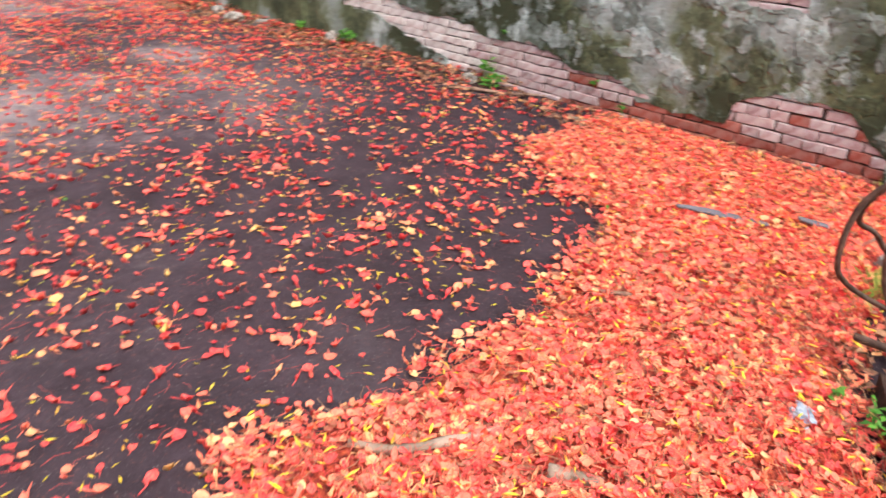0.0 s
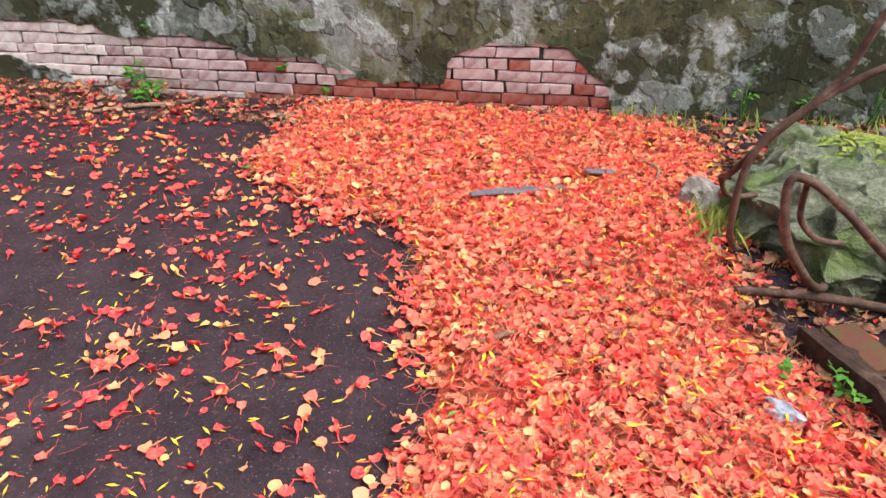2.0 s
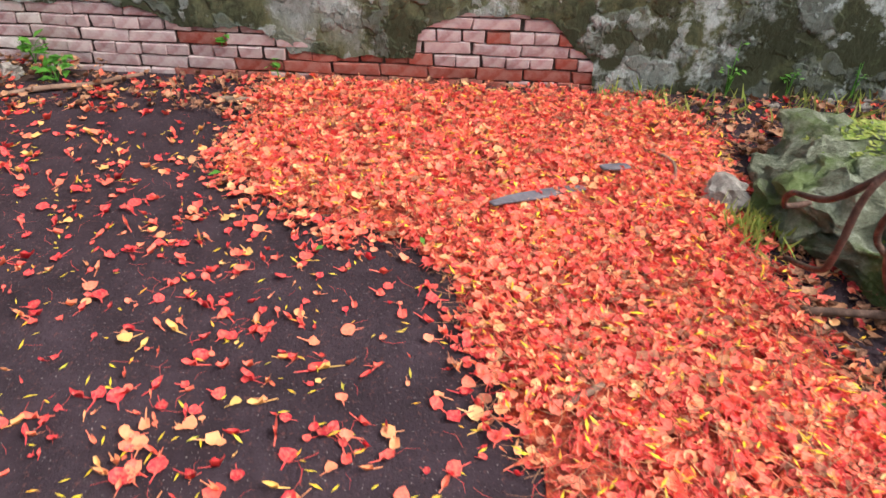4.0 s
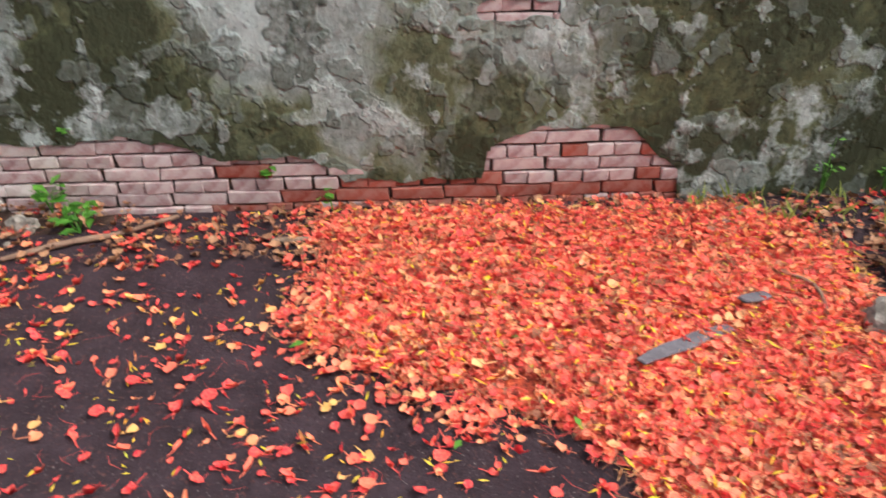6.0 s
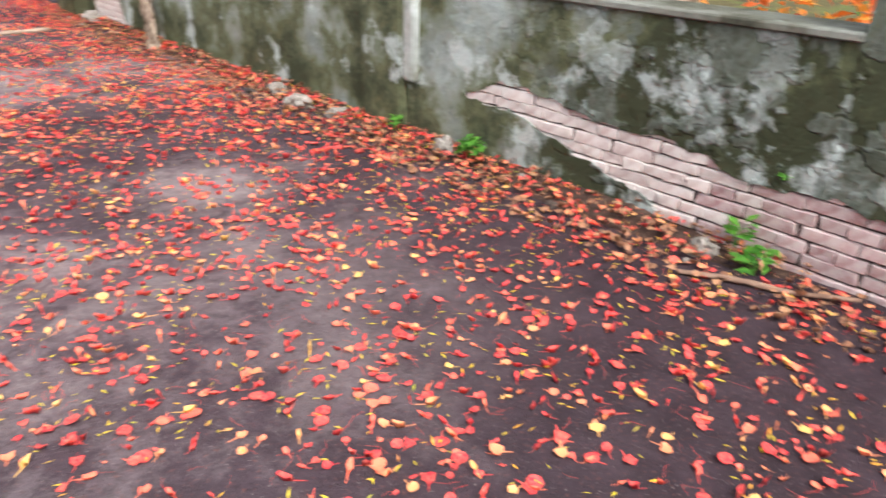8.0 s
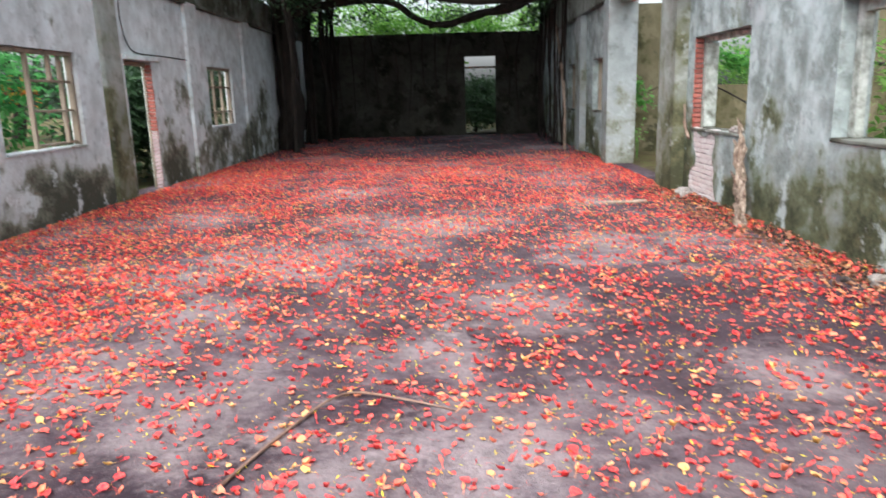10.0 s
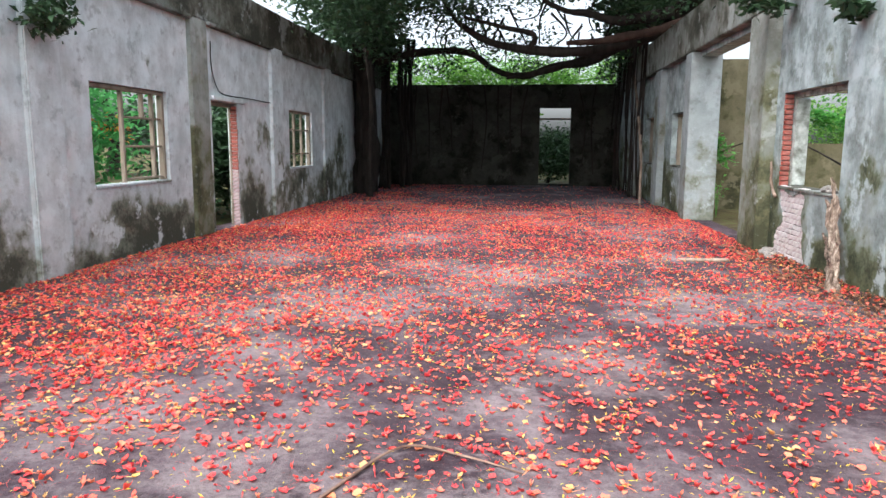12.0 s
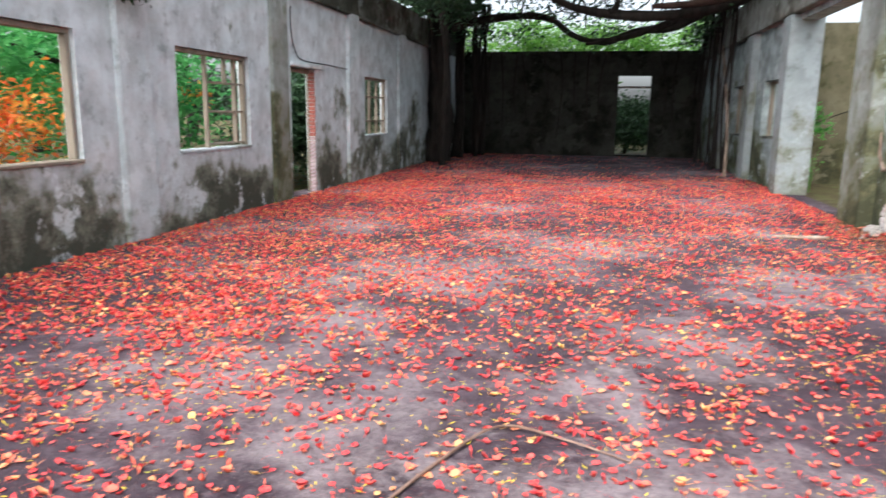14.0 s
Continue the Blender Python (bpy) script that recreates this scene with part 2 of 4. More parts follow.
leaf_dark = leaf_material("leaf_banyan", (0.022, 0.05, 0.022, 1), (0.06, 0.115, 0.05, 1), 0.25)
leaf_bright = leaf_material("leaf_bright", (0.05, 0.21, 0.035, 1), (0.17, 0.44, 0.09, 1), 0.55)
# lighter leaf copy: light from behind is painted into its greens
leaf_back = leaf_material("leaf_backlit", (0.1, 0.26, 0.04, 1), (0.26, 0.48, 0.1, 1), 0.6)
leaf_flame = leaf_material("leaf_flame_tree", (0.045, 0.25, 0.06, 1), (0.19, 0.52, 0.17, 1), 0.55)
leaf_weed = leaf_material("leaf_weed", (0.06, 0.22, 0.03, 1), (0.14, 0.36, 0.05, 1), 0.4)
leaf_moss = leaf_material("leaf_moss", (0.16, 0.26, 0.04, 1), (0.42, 0.46, 0.12, 1), 0.3)
flower_hang = petal_material("blossom", [(0.0, srgb(236, 84, 36)), (0.5, srgb(250, 138, 52)), (1.0, srgb(254, 190, 80))], 0.4)


def bark_material(name, a, b):
    k = Mat(name, 0.9, 0.15)
    n = k.noise(6, 8, 0.7, (1, 1, 0.3))
    k.colour(k.mix(k.mask(n, 0.3, 0.7), a, b))
    k.bump(n, 0.8, 0.03)
    return k.m


k = Mat("dry_bark", 0.9, 0.15)
n = k.noise(30, 8, 0.75, (1, 1, 0.14))
k.colour(k.ramp(n, [(0.34, srgb(52, 42, 36)), (0.5, srgb(132, 114, 100)), (0.66, srgb(196, 180, 164))]))
k.bump(n, 1.0, 0.03)
dry_bark = k.m
bark = bark_material("bark_banyan", srgb(28, 25, 23), srgb(60, 54, 49))
bark_red = bark_material("bark_reddish", srgb(44, 33, 29), srgb(78, 60, 52))
deadwood = bark_material("deadwood", srgb(96, 78, 66), srgb(178, 158, 142))
twig = bark_material("twig", srgb(92, 68, 58), srgb(158, 130, 114))
frame_wood = bark_material("painted_wood", srgb(104, 94, 82), srgb(158, 146, 130))
plank_grey = bark_material("grey_wood", srgb(76, 74, 82), srgb(126, 122, 130))

k = Mat("rust", 0.75, 0.3)
n = k.noise(30, 8, 0.7)
k.colour(k.ramp(n, [(0.3, srgb(52, 38, 33)), (0.55, srgb(92, 70, 61)), (0.75, srgb(138, 114, 102))]))
k.bump(n, 0.4, 0.004)
rust = k.m

k = Mat("rough_concrete", 0.92, 0.15)
n, n2 = k.noise(14, 8, 0.75), k.noise(4, 6, 0.6, shift=8)
c = k.ramp(n, [(0.3, srgb(84, 88, 72)), (0.52, srgb(140, 146, 126)), (0.74, srgb(208, 216, 198))])
c = k.mix(k.math('MULTIPLY', k.mask(n2, 0.5, 0.62), 0.7), c, srgb(104, 128, 62))
k.colour(c)
k.bump(n, 1.0, 0.06)
rubble = k.m

k = Mat("stone", 0.9, 0.2)
n = k.noise(22, 8, 0.75)
k.colour(k.ramp(n, [(0.3, srgb(92, 88, 84)), (0.6, srgb(160, 154, 148)), (0.75, srgb(206, 202, 196))]))
k.bump(n, 0.8, 0.02)
stone_mat = k.m

k = Mat("white_frame", 0.7, 0.3)
k.colour(k.ramp(k.noise(9, 6), [(0.35, srgb(104, 106, 96)), (0.5, srgb(154, 158, 150)), (0.65, srgb(192, 196, 190))]))
white_paint = k.m

k = Mat("outer_ground", 0.95, 0.1)
n = k.noise(3, 8, 0.7)
k.colour(k.ramp(n, [(0.3, srgb(52, 44, 36)), (0.5, srgb(84, 76, 52)), (0.7, srgb(82, 100, 50))]))
k.bump(n, 0.6, 0.05)
outer_earth = k.m

k = Mat("dark_soil", 0.95, 0.1)
n = k.noise(16, 8, 0.7)
k.colour(k.ramp(n, [(0.3, srgb(44, 34, 32)), (0.55, srgb(74, 58, 52)), (0.75, srgb(112, 92, 82))]))
k.bump(n, 0.8, 0.03)
soil = k.m

k = Mat("plastic_litter", 0.35, 0.5)
k.colour(k.ramp(k.noise(30, 3), [(0.4, srgb(110, 124, 144)), (0.6, srgb(170, 178, 190))]))
plastic = k.m

# ---------------------------------------------------------------- mesh helpers
def box(bm, x0, x1, y0, y1, z0, z1):
    v = [bm.verts.new((x, y, z)) for x in (x0, x1) for y in (y0, y1) for z in (z0, z1)]
    for f in ((0, 1, 3, 2), (4, 6, 7, 5), (0, 4, 5, 1), (2, 3, 7, 6), (0, 2, 6, 4), (1, 5, 7, 3)):
        bm.faces.new([v[i] for i in f])
    return v


def thing(name, bm, material, parent=None, smooth=False):
    bmesh.ops.recalc_face_normals(bm, faces=bm.faces)
    me = bpy.data.meshes.new(name)
    bm.to_mesh(me)
    bm.free()
    me.materials.append(material)
    if smooth:
        me.polygons.foreach_set("use_smooth", [True] * len(me.polygons))
    ob = new(name, me)
    ob.parent = parent
    return ob


def part(name, bm, material, parent, label="", smooth=False):
    return tagged(thing(name, bm, material, parent, smooth), label)


def empty(name, at=(0, 0, 0)):
    ob = new(name)
    ob.location = at
    return ob


def tube(bm, pts, radii, sides=8, wobble=0.0, seed=0):
    """A tapered limb along a smooth line through pts."""
    pts = [Vector(p) for p in pts]
    fine, rad = [], []
    for i in range(len(pts) - 1):
        a, b, c, d = pts[max(i - 1, 0)], pts[i], pts[i + 1], pts[min(i + 2, len(pts) - 1)]
        for s in range(6):
            u = s / 6
            fine.append(0.5 * (2 * b + (c - a) * u + (2 * a - 5 * b + 4 * c - d) * u * u + (3 * b - a - 3 * c + d) * u ** 3))
            rad.append(radii[i] + (radii[i + 1] - radii[i]) * u)
    fine.append(pts[-1])
    rad.append(radii[-1])
    rings = []
    side = Vector((0.31, 0.87, 0.37))
    for i, p in enumerate(fine):
        d = (fine[min(i + 1, len(fine) - 1)] - fine[max(i - 1, 0)]).normalized()
        side = (side - d * side.dot(d)).normalized()
        up = d.cross(side)
        ring = []
        for j in range(sides):
            a = math.tau * j / sides
            q = side * math.cos(a) + up * math.sin(a)
            w = 1 + wobble * noise.noise(Vector((seed + q.x * 1.5, q.y * 1.5 + i * 0.35, q.z * 1.5)))
            ring.append(bm.verts.new(p + q * rad[i] * w))
        rings.append(ring)
    for r0, r1 in zip(rings, rings[1:]):
        for j in range(sides):
            bm.faces.new((r0[j], r0[(j + 1) % sides], r1[(j + 1) % sides], r1[j]))
    bm.faces.new(rings[0][::-1])
    bm.faces.new(rings[-1])


def lump(bm, centre, size, seed, rough=0.35, level=3):
    """An uneven stone."""
    made = bmesh.ops.create_icosphere(bm, subdivisions=level, radius=1.0)["verts"]
    for v in made:
        n = 1 + rough * noise.noise(v.co * 1.4 + Vector((seed, seed * 2, 0))) + rough * 0.4 * noise.noise(v.co * 4 + Vector((0, seed, 3)))
        v.co = Vector((v.co.x * size[0] * n, v.co.y * size[1] * n, v.co.z * size[2] * n)) + Vector(centre)


def scatter(name, shapes, pos, yaw, tilt, scale, material, parent=None):
    """Many small folded pieces (shapes: list of vertices and triangles) joined into one mesh."""
    rng = np.random.default_rng(len(name) * 7 + len(pos))
    pos, yaw, tilt, scale = (np.asarray(a, float) for a in (pos, yaw, tilt, scale))
    pick = rng.integers(0, len(shapes), len(pos))
    heading = rng.uniform(0, math.tau, len(pos))
    co, tri, start = [], [], 0
    for s, (v, f) in enumerate(shapes):
        m = pick == s
        if not m.any():
            continue
        v, f = np.array(v, float), np.array(f, int)
        cy, sy, ct, st, ch, sh = np.cos(yaw[m]), np.sin(yaw[m]), np.cos(tilt[m]), np.sin(tilt[m]), np.cos(heading[m]), np.sin(heading[m])
        x = v[None, :, 0] * cy[:, None] - v[None, :, 1] * sy[:, None]
        y = v[None, :, 0] * sy[:, None] + v[None, :, 1] * cy[:, None]
        z = np.repeat(v[None, :, 2], m.sum(), 0)
        a = x * ch[:, None] + y * sh[:, None]
        b = -x * sh[:, None] + y * ch[:, None]
        a, z = a * ct[:, None] - z * st[:, None], a * st[:, None] + z * ct[:, None]
        x, y = a * ch[:, None] - b * sh[:, None], a * sh[:, None] + b * ch[:, None]
        p = np.stack((x, y, z), 2) * scale[m][:, None, None] + pos[m][:, None, :]
        co.append(p.reshape(-1, 3))
        tri.append((np.arange(m.sum())[:, None, None] * len(v) + f[None] + start).reshape(-1, 3))
        start += m.sum() * len(v)
    co, tri = np.concatenate(co), np.concatenate(tri)
    me = bpy.data.meshes.new(name)
    me.vertices.add(len(co))
    me.vertices.foreach_set("co", co.ravel())
    me.loops.add(tri.size)
    me.loops.foreach_set("vertex_index", tri.ravel())
    me.polygons.add(len(tri))
    me.polygons.foreach_set("loop_start", np.arange(0, tri.size, 3))
    me.update(calc_edges=True)
    me.materials.append(material)
    ob = new(name, me)
    ob.parent = parent
    return ob


def petal_shape(curl, cup, width, claw, seed):
    """A spoon-shaped petal: a crinkled round blade on a narrow claw."""
    rng = random.Random(seed)
    v = [(0, 0.006, -0.002 * cup)]
    for j in range(8):
        a = math.radians(-62 + 304 * j / 7)
        r = 0.0205 * (1 + rng.uniform(-0.12, 0.12))
        x, y = r * width * math.cos(a), 0.006 + r * math.sin(a)
        v.append((x, y, cup * 0.006 * rng.uniform(0.2, 1.3) + curl * (y ** 2) * 14 + rng.uniform(-0.002, 0.003)))
    v += [(-0.0013, -0.02 - claw, 0.003), (0.0013, -0.02 - claw, 0.003), (-0.0022, -0.012, 0), (0.0022, -0.012, 0)]
    f = [(0, j, j + 1) for j in range(1, 8)] + [(0, 8, 11), (0, 11, 12), (0, 12, 1), (11, 9, 10), (11, 10, 12)]
    return v, f


PETALS = [petal_shape(c, u, w, l, i) for i, (c, u, w, l) in enumerate([(0.4, 0.9, 1.05, 0.018), (0.9, 1.6, 0.8, 0.024), (-0.5, 1.0, 1.1, 0.016), (0.8, 2.4, 0.5, 0.026), (0.1, 1.4, 0.9, 0.02), (1.2, 2.8, 0.26, 0.024), (0.3, 2.6, 0.38, 0.03), (1.0, 2.2, 0.34, 0.016), (-0.3, 2.0, 0.66, 0.028)])]
SEPALS = [([(0, -0.016, 0), (0.0035, 0, 0.003), (0, 0.018, 0.005 * s), (-0.0035, 0, 0.002)], [(0, 1, 2), (0, 2, 3)]) for s in (0.2, 1.2)]
THREADS = [([(0, -0.035, 0), (0.001, -0.035, 0), (0.008 * s, 0.0, 0.005), (0.008 * s + 0.0015, 0.0, 0.005), (0, 0.035, 0.001), (0.0012, 0.035, 0.001)], [(0, 1, 3), (0, 3, 2), (2, 3, 5), (2, 5, 4)]) for s in (1, -1.5)]
LEAVES = [([(0, -0.5, 0), (0.24, -0.05, w), (0, 0.5, -0.12), (-0.24, -0.05, w), (0, 0, -0.03)], [(0, 1, 4), (1, 2, 4), (2, 3, 4), (3, 0, 4)]) for w in (0.1, 0.02)]

# ---------------------------------------------------------------- ground and floor
XL, XR, YF, YN = -7.15, 0.0, 21.8, -7.0
bm = bmesh.new()
box(bm, -500, 500, -500, 500, -0.6, -0.06)
tagged(thing("ground", bm, outer_earth), "dark earth with weeds and leaf litter around the ruin", "ground", kind="structure")
bm = bmesh.new()
box(bm, XL - 0.3, XR + 0.3, YN - 0.3, YF + 0.3, -0.055, 0.0)
tagged(thing("floor", bm, earth), "dark trodden earth floor with dusty pale patches", "floor", kind="structure")

# ---------------------------------------------------------------- walls
def pieces(a0, a1, z0, z1, holes):
    """Rectangles that fill the wall field a0..a1, z0..z1 round its holes."""
    cuts = sorted({a0, a1, *(h[0] for h in holes), *(h[1] for h in holes)})
    out = []
    for p, q in zip(cuts, cuts[1:]):
        low = z0
        for h in sorted((h for h in holes if h[0] <= p and h[1] >= q), key=lambda h: h[2]):
            if h[2] > low:
                out.append((p, q, low, h[2]))
            low = h[3]
        if low < z1:
            out.append((p, q, low, z1))
    return out


TOP = 3.45
left_holes = [(0.5, 2.04, 0.77, 1.85), (3.53, 5.08, 0.77, 1.85), (6.5, 8.04, 0.77, 1.85), (9.27, 10.15, -0.05, 1.83), (12.53, 13.95, 0.77, 1.86)]
right_holes = [(-2.62, -1.08, 0.86, 1.85), (0.38, 1.93, 0.86, 1.85), (3.44, 4.98, 0.84, 1.85), (6.54, 8.08, 0.77, 1.82), (8.95, 12.0, -0.05, 2.68), (12.6, 14.05, 0.84, 1.85), (15.6, 17.05, 0.82, 1.86)]

bm = bmesh.new()
for a, b, c, d in pieces(YN, YF, -0.05, TOP, left_holes):
    box(bm, XL - 0.15, XL, a, b, c, d)
wall_left = tagged(thing("wall_left", bm, plaster_left), "grey weathered plaster wall with mould stains", "wall", kind="structure")

bm = bmesh.new()
for a, b, c, d in pieces(YN, YF, -0.05, TOP, right_holes):
    box(bm, 0.026, 0.26, a, b, c, d)
wall_right = tagged(thing("wall_right", bm, mortar), "mouldy plastered brick wall with fallen render", "wall", kind="structure")

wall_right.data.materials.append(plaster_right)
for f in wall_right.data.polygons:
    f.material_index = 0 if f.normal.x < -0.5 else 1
far_holes = [(-2.38, -1.44, -0.05, 2.36)]
bm = bmesh.new()
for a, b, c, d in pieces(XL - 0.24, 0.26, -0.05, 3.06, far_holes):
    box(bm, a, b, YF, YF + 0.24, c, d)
wall_far = tagged(thing("wall_far", bm, plaster_far), "end wall under the tree with a doorway, shade painted into its plaster", "wall", kind="structure")
bm = bmesh.new()
box(bm, XL - 0.24, 0.26, YN - 0.24, YN, -0.05, TOP)
wall_near = tagged(thing("wall_near", bm, plaster_left), "plain grey plastered end wall", "wall", kind="structure")

# exposed brick: height of the broken render edge along the wall foot
EDGE_Y = np.array([-1.86, -1.84, -1.75, -1.68, -1.62, -1.37, -1.19, -1.07, -1.05, -0.99, -0.73, -0.5, -0.42, -0.38, -0.04, 0.1, 0.33, 0.67, 0.88, 1.02, 1.3, 1.66, 2.0, 2.3])
EDGE_Z = np.array([0.0, 0.13, 0.19, 0.28, 0.325, 0.325, 0.30, 0.24, 0.13, 0.115, 0.11, 0.13, 0.18, 0.225, 0.215, 0.27, 0.33, 0.29, 0.36, 0.385, 0.37, 0.42, 0.44, 0.30])
LOW_Z = (0.9, 0.0), (1.11, 0.105), (1.44, 0.18), (1.9, 0.3), (2.3, 0.32)


def bare(y, z):
    """Positive where the render has fallen off."""
    n = 0.022 * noise.noise(Vector((y * 9, z * 9, 3.1))) + 0.012 * noise.noise(Vector((y * 26, z * 26, 7.7)))
    if -1.9 < y < 2.3:
        hi = np.interp(y, EDGE_Y, EDGE_Z)
        lo = np.interp(y, [p[0] for p in LOW_Z], [p[1] for p in LOW_Z])
        d = min(hi - z, z - lo + (0.05 if y < 0.9 else 0.0))
    else:
        d = -1
    d = max(d, min(0.15 - abs(y + 1.17), 0.034 - abs(z - 0.7625)))
    a = 7.98 - y
    d = max(d, min(0.34 + 0.25 * (0.45 - z) - abs(a - 0.32), 0.66 - z, z + 0.1) if 6 < y < 9 else -1)
    d = max(d, 0.07 - math.hypot(y - 8.35, z - 1.05) if 8 < y < 9 else -1)
    return d + n + (0.24 * noise.noise(Vector((y * 3.4, z * 3.4, 9.0))) if 6 < y < 8.2 and z < 0.8 else 0.0)


def render_skin(a0, a1, z0, z1, cell, fn, x_face, depth, uneven):
    """A coat of render with the fallen parts missing and its broken edge turned back."""
    na, nz = max(1, round((a1 - a0) / cell)), max(1, round((z1 - z0) / cell))
    ya, zz = np.linspace(a0, a1, na + 1), np.linspace(z0, z1, nz + 1)
    val = np.array([[fn(y, z) for z in zz] for y in ya])
    verts, faces, index = [], [], {}

    def corner(i, j):
        if (i, j) not in index:
            y, z, f = ya[i], zz[j], val[i, j]
            near = val[max(i - 1, 0):i + 2, max(j - 1, 0):j + 2]
            if near.max() > 0 and near.min() < 0 and 0 < i < na and 0 < j < nz:
                gy = (val[i + 1, j] - val[i - 1, j]) / (ya[i + 1] - ya[i - 1])
                gz = (val[i, j + 1] - val[i, j - 1]) / (zz[j + 1] - zz[j - 1])
                g2 = max(gy * gy + gz * gz, 0.2)
                y -= max(-cell, min(cell, f * gy / g2)) * 0.7
                z -= max(-cell, min(cell, f * gz / g2)) * 0.7
            x = x_face + uneven * noise.noise(Vector((y * 4, z * 4, 1.0))) + uneven * 0.5 * noise.noise(Vector((y * 15, z * 15, 2.0)))
            if i in (0, na) or j in (0, nz):
                x = x_face
            index[i, j] = len(verts)
            verts.append((x, y, z))
        return index[i, j]
    count = {}
    for i in range(na):
        for j in range(nz):
            if val[i:i + 2, j:j + 2].mean() < 0:
                q = (corner(i, j), corner(i, j + 1), corner(i + 1, j + 1), corner(i + 1, j))
                faces.append(q)
                for p, r in zip(q, q[1:] + q[:1]):
                    key = (min(p, r), max(p, r))
                    count.setdefault(key, []).append((p, r))
    back = {}
    for key, uses in count.items():
        if len(uses) == 1:
            p, r = uses[0]
            for s in (p, r):
                if s not in back:
                    back[s] = len(verts)
                    verts.append((x_face + depth, verts[s][1], verts[s][2]))
            faces.append((r, p, back[p], back[r]))
    return verts, faces


skin_v, skin_f = [], []
for a, b, c, d in pieces(YN, YF, -0.05, TOP, right_holes):
    cell = 0.0165 if (b <= 2.8 and a >= -2.7 or (a >= 6.5 and b <= 9.4)) and c < 0.1 and d < TOP - 0.5 else (0.035 if c < 0.1 and a < 9.4 and a > -3 else 0.6)
    if a >= -1.1 and b <= 3.45 and c < 0.1:
        spans = [(a, b, c, min(d, 0.86), 0.0165), (a, b, 0.86, d, 0.6)] if d > 0.9 else [(a, b, c, d, 0.0165)]
    elif b - a > 1.3 and c < 0.1 and 4.9 < a < 9:
        spans = [(a, b, c, d, 0.03)] if d < 1 else [(a, b, c, d, 0.06)]
    elif a == YN:
        spans = [(a, -3.4, c, d, 0.6), (-3.4, b, c, 0.86, 0.03), (-3.4, b, 0.86, d, 0.6)]
    else:
        spans = [(a, b, c, d, cell)]
    for s in spans:
        v, f = render_skin(*s, bare, 0.0, 0.03, 0.006)
        o = len(skin_v)
        skin_v += v
        skin_f += [tuple(i + o for i in q) for q in f]
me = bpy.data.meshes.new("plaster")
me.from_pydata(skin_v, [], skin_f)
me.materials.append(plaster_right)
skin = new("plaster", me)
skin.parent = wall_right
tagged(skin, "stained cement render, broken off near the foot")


def wall_boxes(name, boxes, material, parent, label=""):
    for b in boxes:
        bm = bmesh.new()
        v = box(bm, *b)
        bmesh.ops.bevel(bm, geom=bm.edges[:], offset=0.012, segments=2, affect='EDGES')
        part(name, bm, material, parent, label)


# pilasters and the band under the wall head
wall_boxes("pilaster", [(XL - 0.02, XL + 0.05, a, b, 0.0, 2.85) for a, b in ((-0.4, 0.2), (2.55, 3.1), (5.55, 6.02), (11.55, 12.12), (14.7, 15.3), (17.7, 18.3))], plaster_left, wall_left, "grey streaked cement pilaster")
wall_boxes("pilaster", [(XL - 0.02, XL + 0.05, 8.62, 9.12, 0.0, 2.85)], plaster_pillar, wall_left, "moss-streaked cement pilaster")
wall_boxes("pilaster", [(-0.15, 0.25, 8.3, 8.962, 0.0, 2.762)], plaster_pillar, wall_right, "moss-streaked cement pilaster")
wall_boxes("pilaster", [(-0.15, 0.34, 11.984, 12.42, 0.0, 2.76)] + [(-0.13, 0.02, a, b, 0.0, 2.76) for a, b in ((14.7, 15.3), (17.7, 18.3))], plaster_grey, wall_right, "grey streaked cement pilaster")
wall_boxes("pilaster", [(-0.05, 0.02, 2.72, 3.1, 0.0, TOP)], plaster_right, wall_right)
wall_boxes("pilaster_edge", [(-0.04, 0.02, 2.62, 2.717, 0.32, TOP)], plaster_white, wall_right, "whitened pilaster edge")
wall_boxes("band", [(XL - 0.01, XL + 0.046, YN + 0.01, YF - 0.01, 2.854, TOP + 0.003)], plaster_band, wall_left, "mould-darkened cement band")
wall_boxes("band", [(-0.145, 0.02, 8.3, YF - 0.01, 2.765, TOP + 0.003)], plaster_band, wall_right, "mould-darkened cement band")
wall_boxes("moulding", [(XL - 0.01, XL + 0.1, a, b, 2.80, 2.852) for a, b in ((3.1, 5.55), (6.02, 8.62), (9.12, 11.55), (12.12, 14.7), (15.3, 17.7))], plaster_band, wall_left, "thin projecting cement moulding")
# cross wall that closes the side passage
bm = bmesh.new()
for a, b, c, d in pieces(0.262, 7.5, -0.06, 2.97, [(2.7, 4.1, 1.3, 2.3)]):
    box(bm, a, b, 14.9, 15.12, c, d)
tagged(thing("wall_outer", bm, plaster_outer), "olive stained cross wall of the roofless side passage", "wall", kind="structure")

# ---------------------------------------------------------------- windows and doors
def bar(parent, name, b, material, label=""):
    bm = bmesh.new()
    box(bm, *b)
    bmesh.ops.bevel(bm, geom=bm.edges[:], offset=0.006, segments=1, affect='EDGES')
    return part(name, bm, material, parent, label)


